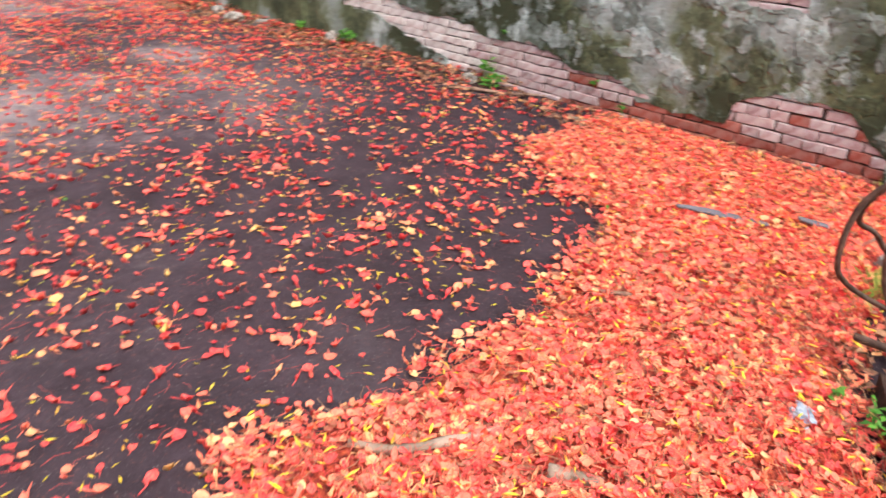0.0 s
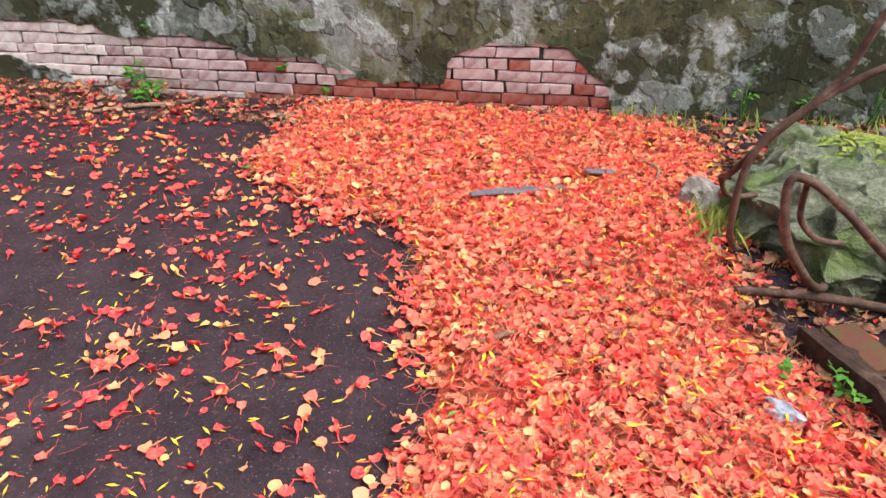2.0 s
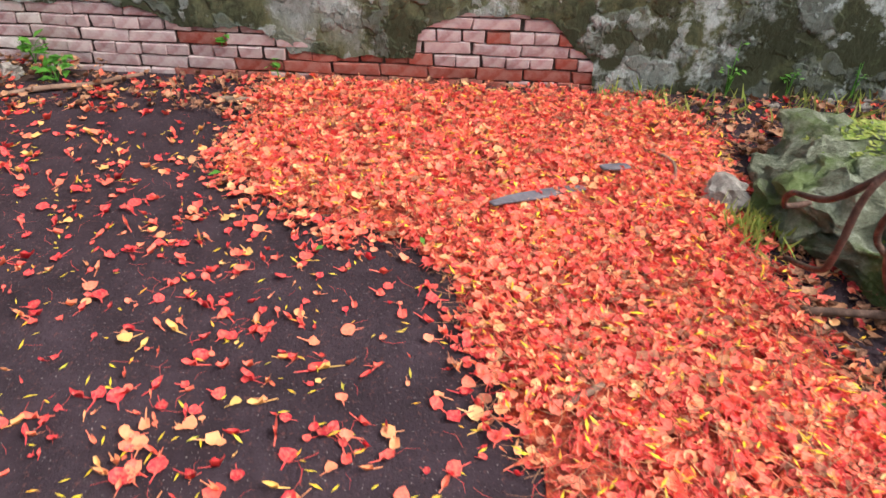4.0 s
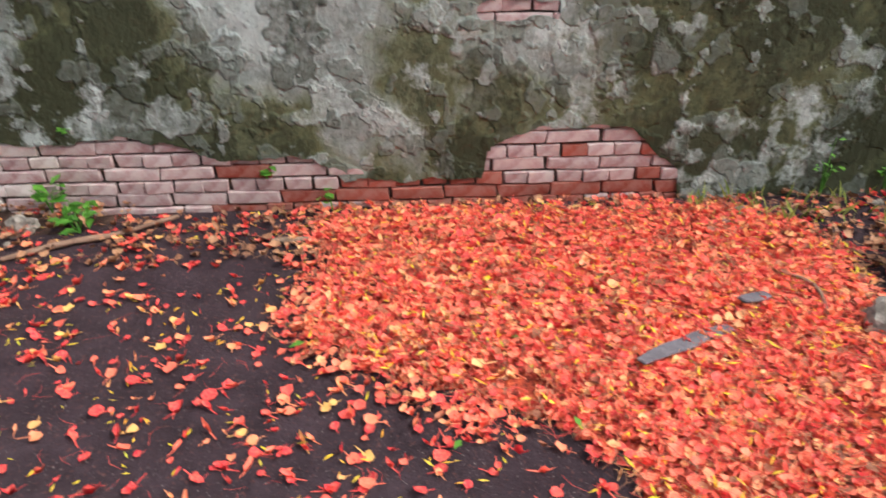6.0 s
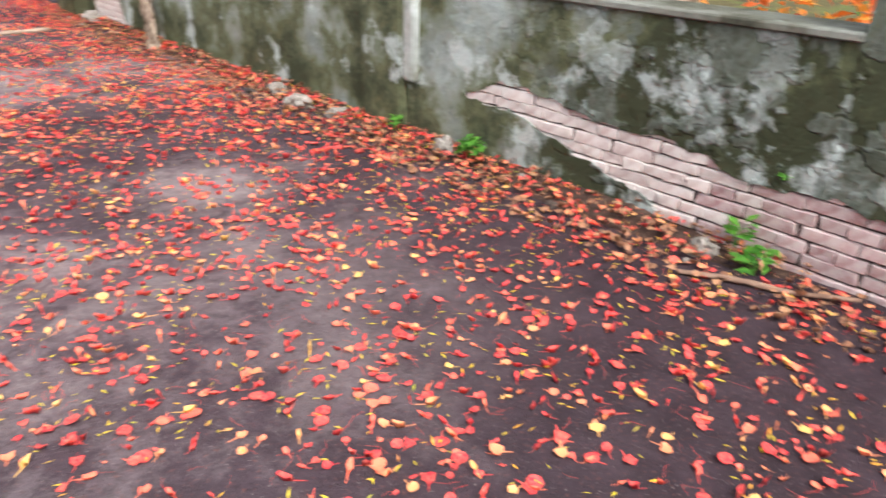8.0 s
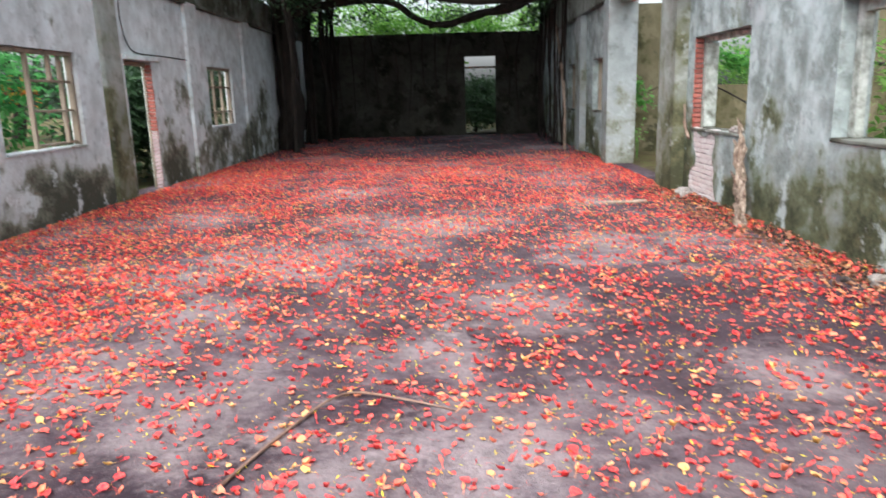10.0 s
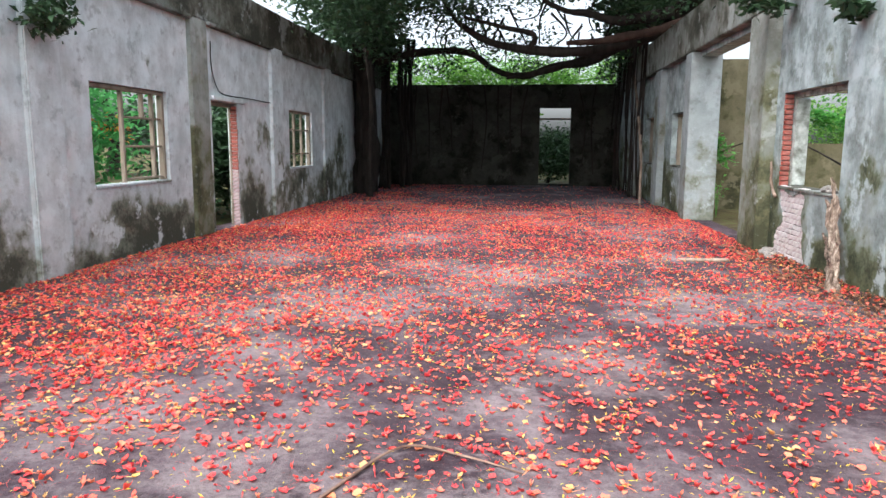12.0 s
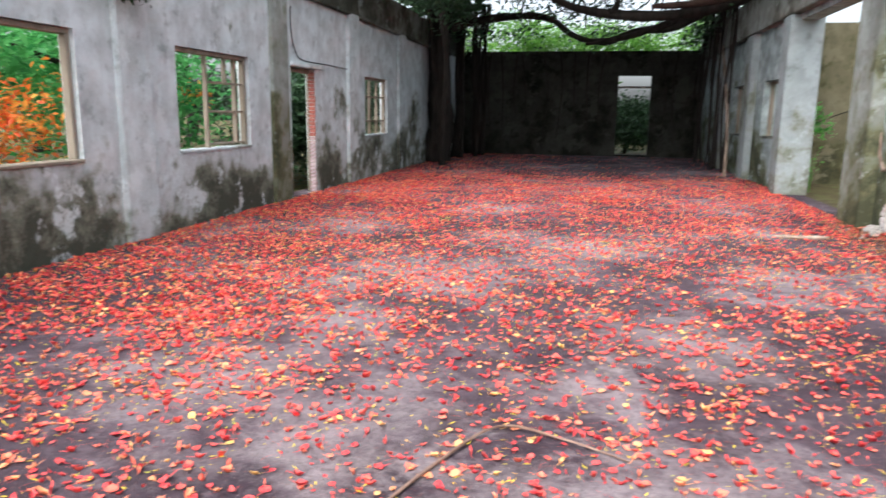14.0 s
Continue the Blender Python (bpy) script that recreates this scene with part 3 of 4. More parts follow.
def window(n, side, hole, label, bars=(), mullions=(), wood=frame_wood, rim=0.05, jambs=(True, True), head=True, sill=None):
    """Frame and sash bars in an opening; side -1 is the left wall, 1 the right wall."""
    y0, y1, z0, z1 = hole
    x0 = XL - 0.11 if side < 0 else 0.11
    w = tagged(empty(f"window_{n}", (x0, (y0 + y1) / 2, z0)), label, "window", kind="structure")
    w.location = (0, 0, 0)
    x1 = x0 + 0.07
    if jambs[0]:
        bar(w, "jamb", (x0, x1, y0 + 0.002, y0 + rim, z0 + 0.03, z1 - 0.002), wood)
    if jambs[1]:
        bar(w, "jamb", (x0, x1, y1 - rim, y1 - 0.002, z0 + 0.03, z1 - 0.002), wood)
    if head:
        bar(w, "window_head", (x0 - 0.004, x1 + 0.004, y0 + 0.004, y1 - 0.004, z1 - rim, z1 - 0.004), wood)
    for y, za, zb in mullions:
        bar(w, "mullion", (x0 + 0.01, x1 - 0.01, y - 0.02, y + 0.02, za, zb), wood)
    for z, ya, yb in bars:
        bar(w, "sash_bar", (x0 + 0.016, x1 - 0.016, ya, yb, z - 0.013, z + 0.013), wood)
    s = (XL - 0.15, XL + 0.02) if side < 0 else (-0.015, 0.26)
    bar(w, "window_sill", (s[0], s[1], y0 + 0.003, y1 - 0.003, z0 + 0.001, z0 + 0.032), sill or (plaster_white if side < 0 else plaster_band), "chipped pale cement sill")
    return w


window(1, -1, left_holes[0], "empty window opening with a weathered wooden frame")
window(2, -1, left_holes[1], "empty window opening with a weathered wooden frame", sill=frame_wood)
window(3, -1, left_holes[2], "weathered wooden window with one glassless sash left", bars=[(1.52, 7.16, 7.98), (1.20, 7.16, 7.98), (0.84, 7.16, 7.98)], mullions=[(7.16, 0.8, 1.8), (7.58, 1.52, 1.8), (7.80, 0.84, 1.8)])
window(4, -1, left_holes[4], "small weathered window with pale broken sashes", bars=[(1.5, 12.58, 13.9), (1.05, 12.58, 13.9)], mullions=[(13.0, 0.8, 1.8), (13.45, 0.8, 1.8)])
window(5, 1, right_holes[0], "glassless window opening over a pale sill", jambs=(False, False), head=False)
window(6, 1, right_holes[1], "glassless window opening over a pale sill", jambs=(False, True), head=False, wood=white_paint)
window(7, 1, right_holes[2], "glassless window opening with a white jamb", jambs=(False, True), wood=white_paint, rim=0.1)
window(8, 1, right_holes[3], "glassless window with white jamb and bared brick", jambs=(False, True), wood=white_paint, rim=0.06)
bar(bpy.data.objects["window_8"], "jamb", (0.105, 0.25, 8.0, 8.055, 0.81, 1.75), white_paint)
window(9, 1, right_holes[5], "glassless window with weathered wooden frame")
window(10, 1, right_holes[6], "glassless window with weathered wooden frame", mullions=[(16.3, 0.85, 1.8)])
door = tagged(empty("door_1"), "empty doorway with broken wooden frame", "doorway", kind="structure")
bar(door, "door_jamb", (XL - 0.13, XL - 0.1, 10.125, 10.148, 0.01, 1.8), frame_wood)
bar(door, "door_head", (XL - 0.13, XL - 0.08, 9.275, 10.145, 1.765, 1.826), frame_wood)
bar(door, "lintel", (XL - 0.03, XL + 0.05, 9.26, 10.4, 1.835, 1.90), plaster_left)
door = tagged(empty("door_2"), "dark doorway in the end wall with a transom bar", "doorway", kind="structure")
bar(door, "transom", (-2.376, -1.444, YF + 0.08, YF + 0.14, 2.0, 2.06), frame_wood)
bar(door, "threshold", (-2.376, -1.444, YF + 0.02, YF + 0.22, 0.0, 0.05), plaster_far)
bm = bmesh.new()
tube(bm, [(XL + 0.012, 9.30, 2.62), (XL + 0.02, 9.28, 2.3), (XL + 0.02, 9.42, 2.03), (XL + 0.015, 9.7, 1.93), (XL + 0.015, 10.6, 1.93), (XL + 0.012, 11.6, 1.92)], [0.008] * 6, 6)
tagged(thing("cable", bm, bark, smooth=True), "dark cable clipped to the plaster over the doorway", "cable")

# ---------------------------------------------------------------- foliage helpers
def crown_points(blobs, seed):
    """Leaf places in uneven clumps: blobs of centre, size, count."""
    rng = np.random.default_rng(seed)
    out = []
    for c, s, n in blobs:
        clumps = max(3, n // 55)
        d = rng.normal(0, 1, (clumps, 3))
        d /= np.linalg.norm(d, axis=1)[:, None]
        centres = np.array(c) + d * np.array(s) * rng.uniform(0.35, 1.0, (clumps, 1))
        which = rng.integers(0, clumps, n)
        out.append(centres[which] + rng.normal(0, 1, (n, 3)) * np.array([0.3, 0.3, 0.17]) * min(1.0, max(s) * 0.9))
    return np.concatenate(out)


def crown(name, blobs, seed, material, parent, size=(0.07, 0.13), clear=True):
    rng = np.random.default_rng(seed + 1)
    p = crown_points(blobs, seed)
    if clear:
        inside = (p[:, 0] > XL - 0.27) & (p[:, 0] < 0.3) & (p[:, 1] < YF + 0.3) & (p[:, 2] < 3.5)
        hang = (p[:, 2] > 2.75) & (p[:, 0] > XL + 0.02) & (p[:, 0] < -0.02) & (p[:, 1] > 9)
        p = p[~inside | hang]
    p = p[p[:, 2] > 0.02]
    n = len(p)
    ob = scatter(name, LEAVES, p, rng.uniform(0, math.tau, n), rng.normal(0.5, 0.5, n), rng.uniform(*size, n), material, parent)
    ob["kind"] = "stuff"
    return ob


# ---------------------------------------------------------------- banyan at the far end
banyan = tagged(empty("banyan_tree"), "old banyan sprawling over the ruined walls, dark leaves", "tree")


def limb(name, pts, radii, parent, material=bark, sides=9, wob=0.35, seed=0):
    bm = bmesh.new()
    tube(bm, pts, radii, sides, wob, seed)
    return part(name, bm, material, parent, smooth=True)


limb("trunk", [(-6.95, 17.6, -0.05), (-6.85, 17.7, 1.0), (-6.95, 17.6, 2.2), (-6.9, 17.6, 3.6), (-6.6, 17.4, 5.4)], [0.42, 0.27, 0.24, 0.27, 0.2], banyan, sides=14, wob=0.8, seed=3)
for i in range(15):
    a = random.uniform(0, 1)
    x, y = -7.08 + random.uniform(0, 0.85), 16.2 + 5.2 * a
    limb("aerial_root", [(x, y, 0.0), (x + random.uniform(-0.1, 0.1), y + random.uniform(-0.15, 0.15), 1.2), (x + random.uniform(-0.15, 0.15), y, 2.4), (x + random.uniform(-0.2, 0.2), y, 4.3)], [random.uniform(0.03, 0.09), 0.045, 0.05, 0.06], banyan, sides=6, wob=0.5, seed=i)
for i in range(12):
    y = 16.5 + i * 0.42
    x = -0.12 - random.uniform(0, 0.3)
    limb("aerial_root", [(x, y, 0.0), (x + random.uniform(-0.08, 0.05), y + 0.1, 1.3), (x, y + random.uniform(-0.2, 0.2), 2.6), (x + 0.05, y, 4.0)], [random.uniform(0.02, 0.06), 0.03, 0.035, 0.045], banyan, sides=6, wob=0.5, seed=40 + i)
for i in range(16):
    x = -6.6 + i * 0.42 + random.uniform(-0.15, 0.15)
    if -2.5 < x < -1.3:
        continue
    limb("aerial_root", [(x, YF - 0.05, random.uniform(0.0, 1.4)), (x + random.uniform(-0.15, 0.15), YF - 0.06, 2.0), (x + random.uniform(-0.2, 0.2), YF - 0.05, 3.04)], [0.012, 0.02, 0.03], banyan, sides=5, wob=0.4, seed=70 + i)
limb("limb", [(0.5, 15.6, 4.0), (-0.11, 16, 3.62), (-0.94, 16, 3.37), (-1.91, 16, 3.28), (-2.78, 16, 3.33), (-3.67, 16, 3.52), (-4.31, 16, 3.9), (-4.7, 16, 4.4)], [0.16, 0.13, 0.115, 0.105, 0.095, 0.075, 0.055, 0.04], banyan, sides=10, seed=5)
limb("limb", [(0.4, 15.2, 3.75), (-0.4, 15.2, 3.55), (-1.2, 15.3, 3.42), (-2.0, 15.4, 3.38)], [0.1, 0.1, 0.08, 0.04], banyan, bark_red, seed=6)
limb("limb", [(-6.7, 17.8, 3.3), (-6.2, 18, 3.45), (-5.05, 18, 3.58), (-4.19, 18, 3.5), (-3.61, 18, 3.1), (-2.89, 18, 2.95), (-2.06, 18, 3.2), (-1.23, 18, 3.3), (-0.4, 18, 3.75)], [0.13, 0.11, 0.09, 0.08, 0.07, 0.08, 0.09, 0.1, 0.13], banyan, seed=7)
limb("limb", [(0.2, 15.5, 4.0), (-0.9, 15.5, 3.85), (-1.5, 15.6, 4.0), (-2.0, 15.5, 4.06), (-2.5, 15.6, 4.3)], [0.13, 0.1, 0.08, 0.06, 0.04], banyan, seed=8)
limb("limb", [(-2.78, 16, 3.33), (-2.68, 15.7, 3.6), (-3.3, 15.6, 3.75), (-4.2, 15.4, 3.95)], [0.07, 0.06, 0.05, 0.03], banyan, seed=9)
limb("limb", [(-1.2, 17.0, 3.4), (-2.1, 17.2, 3.05), (-2.8, 17.3, 2.92), (-3.3, 17.5, 2.85)], [0.08, 0.07, 0.05, 0.03], banyan, seed=10)
limb("limb", [(-6.7, 17.4, 4.6), (-6.0, 15, 4.8), (-5.5, 12.5, 4.6), (-5.2, 10, 4.4)], [0.18, 0.14, 0.1, 0.05], banyan, seed=11)
limb("limb", [(0.5, 15.6, 4.0), (0.6, 13, 4.6), (0.2, 10.5, 4.5), (0.1, 8.2, 4.0)], [0.2, 0.15, 0.1, 0.05], banyan, seed=12)
limb("trunk", [(0.75, 16.0, -0.06), (0.6, 15.8, 2.0), (0.5, 15.6, 4.0), (0.2, 15.8, 6.0)], [0.4, 0.3, 0.26, 0.16], banyan, sides=12, wob=0.7, seed=13)
for i in range(26):
    x, y = random.uniform(-6, -0.5), random.uniform(15.5, 20.5)
    z = random.uniform(3.6, 4.4)
    limb("twig", [(x, y, z + 0.5), (x + random.uniform(-0.4, 0.4), y + 0.1, z), (x + random.uniform(-0.7, 0.7), y, z - random.uniform(0.1, 0.6))], [0.035, 0.022, 0.01], banyan, sides=5, seed=90 + i)
# the high leaf masses lie above the view, added to shade the far hall
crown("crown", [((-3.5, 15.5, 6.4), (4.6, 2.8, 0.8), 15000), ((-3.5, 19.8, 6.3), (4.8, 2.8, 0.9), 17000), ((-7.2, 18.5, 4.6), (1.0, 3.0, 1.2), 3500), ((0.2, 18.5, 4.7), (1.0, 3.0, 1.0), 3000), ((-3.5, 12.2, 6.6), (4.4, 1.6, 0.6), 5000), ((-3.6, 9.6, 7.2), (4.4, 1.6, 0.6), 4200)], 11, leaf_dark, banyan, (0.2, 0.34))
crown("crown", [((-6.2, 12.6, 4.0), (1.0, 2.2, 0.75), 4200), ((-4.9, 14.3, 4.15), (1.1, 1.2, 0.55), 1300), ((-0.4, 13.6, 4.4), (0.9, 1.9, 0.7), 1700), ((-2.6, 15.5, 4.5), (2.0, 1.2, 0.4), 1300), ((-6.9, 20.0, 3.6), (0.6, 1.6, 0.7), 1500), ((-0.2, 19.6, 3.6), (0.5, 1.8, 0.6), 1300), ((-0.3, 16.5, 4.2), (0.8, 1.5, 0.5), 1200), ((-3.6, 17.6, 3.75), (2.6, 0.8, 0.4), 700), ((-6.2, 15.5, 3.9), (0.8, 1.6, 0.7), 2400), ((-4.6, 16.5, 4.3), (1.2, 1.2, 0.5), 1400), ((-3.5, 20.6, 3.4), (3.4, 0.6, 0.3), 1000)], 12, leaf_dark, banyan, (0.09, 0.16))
crown("crown", [((-0.3, 8.0, 2.78), (0.28, 0.3, 0.12), 260), ((-0.12, 6.15, 2.36), (0.1, 0.25, 0.1), 150), ((-0.2, 7.0, 3.2), (0.3, 0.8, 0.25), 300), ((-0.1, 10.2, 3.7), (0.5, 0.9, 0.3), 260)], 14, leaf_dark, banyan, (0.09, 0.15), clear=False)
crown("crown", [((-6.95, 5.65, 2.32), (0.2, 0.3, 0.26), 620), ((-7.0, 6.0, 3.2), (0.4, 0.8, 0.4), 400)], 15, leaf_dark, banyan, (0.06, 0.11), clear=False)
limb("branch", [(0.1, 8.2, 4.0), (-0.25, 8.0, 3.3), (-0.3, 7.9, 2.7)], [0.03, 0.016, 0.006], banyan, sides=5, seed=131)
limb("branch", [(0.1, 8.2, 4.0), (-0.2, 7.0, 3.2), (-0.14, 6.2, 2.35)], [0.03, 0.016, 0.006], banyan, sides=5, seed=132)
limb("branch", [(-7.1, 6.05, 3.6), (-6.98, 5.8, 3.0), (-6.95, 5.62, 2.2)], [0.03, 0.02, 0.008], banyan, sides=5, seed=130)

# ---------------------------------------------------------------- growth outside the walls
def shrub(name, label, trunk, blobs, seed, material, size, flowers=(), category="shrub"):
    s = tagged(empty(name), label, category)
    bx, by, h, r = trunk
    limb("trunk", [(bx, by, -0.06), (bx + 0.1, by + 0.1, h * 0.5), (bx - 0.1, by, h)], [r, r * 0.8, r * 0.5], s, seed=seed)
    for i, (c, sz, n) in enumerate(blobs[:5]):
        limb("limb", [(bx, by, h * 0.6), ((bx + c[0]) / 2, (by + c[1]) / 2, (h + c[2]) / 2 + 0.1), c], [r * 0.5, r * 0.35, r * 0.15], s, sides=6, seed=seed + i)
    crown("crown", blobs, seed, material, s, size)
    if flowers:
        crown("blossom", flowers, seed + 5, flower_hang, s, (0.06, 0.11))
    return s


shrub("flame_tree", "bright green flame tree with orange-red blossom outside", (-10.2, 4.2, 2.2, 0.14), [((-9.2, 5.0, 1.9), (1.0, 2.2, 1.1), 6500), ((-9.4, 8.4, 1.6), (1.1, 2.0, 1.3), 7500), ((-10.5, 9.3, 2.2), (1.5, 2.0, 1.5), 3000), ((-9.6, 1.0, 1.7), (1.2, 1.8, 1.2), 2600)], 21, leaf_flame, (0.09, 0.17), [((-8.8, 9.3, 1.42), (0.2, 0.5, 0.1), 130), ((-8.3, 5.0, 1.05), (0.4, 0.9, 0.4), 1500), ((-8.8, 7.0, 1.35), (0.3, 0.6, 0.22), 140)], "tree")
shrub("shrub", "dense green shrub close outside the doorway", (-9.0, 12.8, 1.4, 0.1), [((-8.2, 11.2, 1.0), (0.5, 1.2, 1.0), 5200), ((-8.7, 13.4, 1.3), (0.8, 2.4, 1.4), 5600), ((-9.0, 17.0, 1.5), (1.0, 3.0, 1.6), 5200)], 31, leaf_dark, (0.1, 0.18))
shrub("shrub", "green growth behind the end wall, leaf colour brightened as if backlit", (-4.0, 26.5, 2.6, 0.16), [((-5.2, 25.5, 3.7), (1.9, 1.2, 0.9), 5200), ((-2.4, 25.5, 3.5), (1.9, 1.2, 0.8), 4600), ((0.4, 26, 3.7), (1.8, 1.2, 1.0), 3400), ((-8.0, 26, 3.4), (1.4, 1.2, 1.2), 2200)], 41, leaf_back, (0.1, 0.2))
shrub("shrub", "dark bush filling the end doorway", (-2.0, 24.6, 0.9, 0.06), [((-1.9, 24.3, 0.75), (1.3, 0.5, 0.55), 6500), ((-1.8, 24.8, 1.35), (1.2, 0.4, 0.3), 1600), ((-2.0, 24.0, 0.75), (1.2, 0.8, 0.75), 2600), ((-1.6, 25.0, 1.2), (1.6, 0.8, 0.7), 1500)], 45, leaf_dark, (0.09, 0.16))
shrub("shrub", "leafy green bush growing in the side passage", (1.75, 10.3, 1.5, 0.03), [((1.35, 10.1, 1.62), (0.25, 0.35, 0.2), 260), ((0.75, 13.6, 1.1), (0.2, 0.4, 0.3), 200), ((2.0, 11.6, 2.3), (0.6, 0.7, 0.3), 300)], 51, leaf_bright, (0.08, 0.14))
shrub("shrub", "green undergrowth outside the broken windows", (2.2, 3.6, 1.2, 0.08), [((1.9, 5.6, 1.1), (0.7, 1.6, 1.0), 3600), ((1.2, 4.6, 0.7), (0.4, 0.9, 0.4), 900), ((2.2, -1.6, 0.9), (0.8, 1.6, 0.8), 1700), ((2.6, 0.9, 1.7), (0.8, 1.4, 1.2), 1200), ((4.3, 17.0, 1.7), (1.5, 0.6, 0.8), 3000)], 61, leaf_back, (0.08, 0.15), [((1.2, 1.0, 0.85), (0.3, 0.6, 0.12), 260), ((1.2, 4.4, 0.8), (0.3, 0.4, 0.12), 120)])
tree = tagged(empty("tree"), "thick brown buttressed trunk just outside the window", "tree")
limb("trunk", [(1.6, 2.3, -0.06), (1.5, 2.35, 0.8), (1.55, 2.3, 2.0), (1.5, 2.4, 4.4)], [0.62, 0.46, 0.38, 0.26], tree, deadwood, 16, 0.7, 17)
crown("crown", [((2.2, 2.6, 5.2), (1.6, 2.0, 0.9), 2200)], 71, leaf_dark, tree, (0.1, 0.18))
for x, y0 in ((-19.0, -6.0), (15.0, -6.0)):
    for i in range(5):
        y = y0 + i * 8
        shrub("tree", "far green tree closing the view", (x, y, 3.0, 0.25), [((x, y, 3.2), (2.2, 4.2, 2.6), 2300), ((x + 0.4, y + 3, 1.4), (1.8, 3.5, 1.3), 1200)], 200 + i + int(x), leaf_bright if i % 2 else leaf_dark, (0.2, 0.36), category="tree")

# ---------------------------------------------------------------- loose things in the hall
def stick(name, pts, radii, material, label, category="stick", sides=7, seed=0):
    bm = bmesh.new()
    tube(bm, pts, radii, sides, 0.5, seed)
    return tagged(thing(name, bm, material, smooth=True), label, category)


stick("fallen_branch", [(-3.62, 1.75, 0.012), (-3.5, 2.1, 0.014), (-3.31, 2.48, 0.02), (-3.05, 2.43, 0.02), (-2.82, 2.33, 0.008)], [0.007, 0.0065, 0.006, 0.005, 0.003], twig, "bent dry brown branch lying among petals", "branch", seed=1)
stick("stick", [(-0.35, 0.69, 0.012), (-0.25, 0.5, 0.02), (-0.2, 0.35, 0.018), (-0.08, 0.14, 0.03)], [0.011, 0.013, 0.012, 0.008], twig, "long dry stick along the wall foot", seed=2)
stick("stick", [(-0.28, -0.24, 0.015), (-0.28, -0.34, 0.016), (-0.27, -0.43, 0.013)], [0.01, 0.012, 0.009], deadwood, "short pale stick on the dark earth", seed=3)
stick("stick", [(-2.96, -1.5, 0.03), (-2.9, -1.6, 0.04), (-2.78, -1.67, 0.04), (-2.66, -1.72, 0.035)], [0.01, 0.012, 0.012, 0.009], deadwood, "curved pale stick lying on the petals", seed=4)
stick("stick", [(-2.69, -1.88, 0.035), (-2.63, -1.99, 0.035)], [0.017, 0.015], deadwood, "short pale stub of wood on the petals", seed=5)
stick("stick", [(-1.93, -1.5, 0.035), (-1.86, -1.6, 0.04)], [0.01, 0.008], twig, "short grey twig in the petal drift", seed=6)
stick("stick", [(-0.62, 7.6, 0.015), (-0.9, 7.55, 0.02), (-1.15, 7.62, 0.012)], [0.02, 0.022, 0.015], deadwood, "split pale stick near the pillar", seed=7)
stick("stick", [(-0.9, -2.0, 0.035), (-0.75, -2.03, 0.05), (-0.62, -1.95, 0.035)], [0.007, 0.006, 0.004], twig, "thin dry twig beside the rubble", seed=8)
bm = bmesh.new()
for k_, (dx, dy, dz, r) in enumerate(((0, 0, 0.12, 0.026), (0.035, 0.09, -0.08, 0.02), (-0.02, -0.07, -0.3, 0.016), (0.02, 0.15, -0.4, 0.015), (0.0, 0.05, -0.2, 0.018))):
    top = 0.84 + dz
    tube(bm, [(-0.2 + dx, 5.98 + dy * 1.6, -0.02), (-0.14 + dx, 6.18 + dy, top * 0.3), (-0.085 + dx, 6.4 + dy * 0.6, top * 0.62), (-0.06, 6.5 + dy * 0.5, top * 0.85), (-0.05, 6.56 + dy, top)], [r * 1.7, r, r * 1.3, r * 0.8, r * 0.3], 12, 1.5, 20 + k_ * 7)
for v in bm.verts:
    v.co += 0.03 * Vector((noise.noise(v.co * 9), noise.noise(v.co * 9 + Vector((4, 0, 0))), 0)) + 0.012 * Vector((noise.noise(Vector((v.co.x * 60, v.co.y * 60, v.co.z * 12))), noise.noise(Vector((v.co.y * 60, v.co.x * 60, v.co.z * 12))), 0))
tagged(thing("dead_tree", bm, dry_bark), "weathered dead tree stem leaning on the window sill", "dead wood")
stick("vine", [(-0.01, 8.36, 1.2), (-0.02, 8.28, 0.98), (-0.02, 8.25, 0.82), (-0.02, 8.1, 0.68)], [0.008, 0.014, 0.016, 0.02], deadwood, "dry woody vine stem clinging to the plaster", "vine", 8, 23)
stick("pole", [(-0.35, 15.3, 0.0), (-0.2, 16.4, 1.3), (-0.16, 18.3, 3.15)], [0.035, 0.032, 0.028], deadwood, "thin bare pole leaning against the wall", "pole", 8, 9)


def plank(at, yaw, size, seed):
    bm = bmesh.new()
    box(bm, -size[0] / 2, size[0] / 2, -size[1] / 2, size[1] / 2, 0, size[2])
    bmesh.ops.subdivide_edges(bm, edges=[e for e in bm.edges if abs((e.verts[0].co - e.verts[1].co).x) > size[0] * 0.9], cuts=5)
    for v in bm.verts:
        v.co.y *= 1 - 0.35 * (abs(v.co.x) / size[0] * 2) ** 4
        v.co.z += 0.012 * noise.noise(Vector((v.co.x * 6, v.co.y * 9, seed)))
        v.co.y += 0.014 * noise.noise(Vector((v.co.x * 7, seed, v.co.z)))
    bmesh.ops.bevel(bm, geom=bm.edges[:], offset=0.004, segments=1, affect='EDGES')
    ob = thing("wood_scrap", bm, plank_grey)
    ob.matrix_world = pose(*at, 0, 4, yaw)
    return tagged(ob, "grey weathered scrap of board lying on petals", "wood scrap", "board scraps")


plank((-1.02, -1.52, 0.042), -62, (0.37, 0.05, 0.012), 1)
plank((-0.81, -1.81, 0.045), -65, (0.12, 0.05, 0.012), 2)


def stone(at, size, seed, material=stone_mat, label="rough pale lump of broken cement"):
    bm = bmesh.new()
    lump(bm, (0, 0, size[2] * 0.6), size, seed, 0.5, 3)
    ob = thing("stone", bm, material)
    ob.location = at
    return tagged(ob, label, "stone")


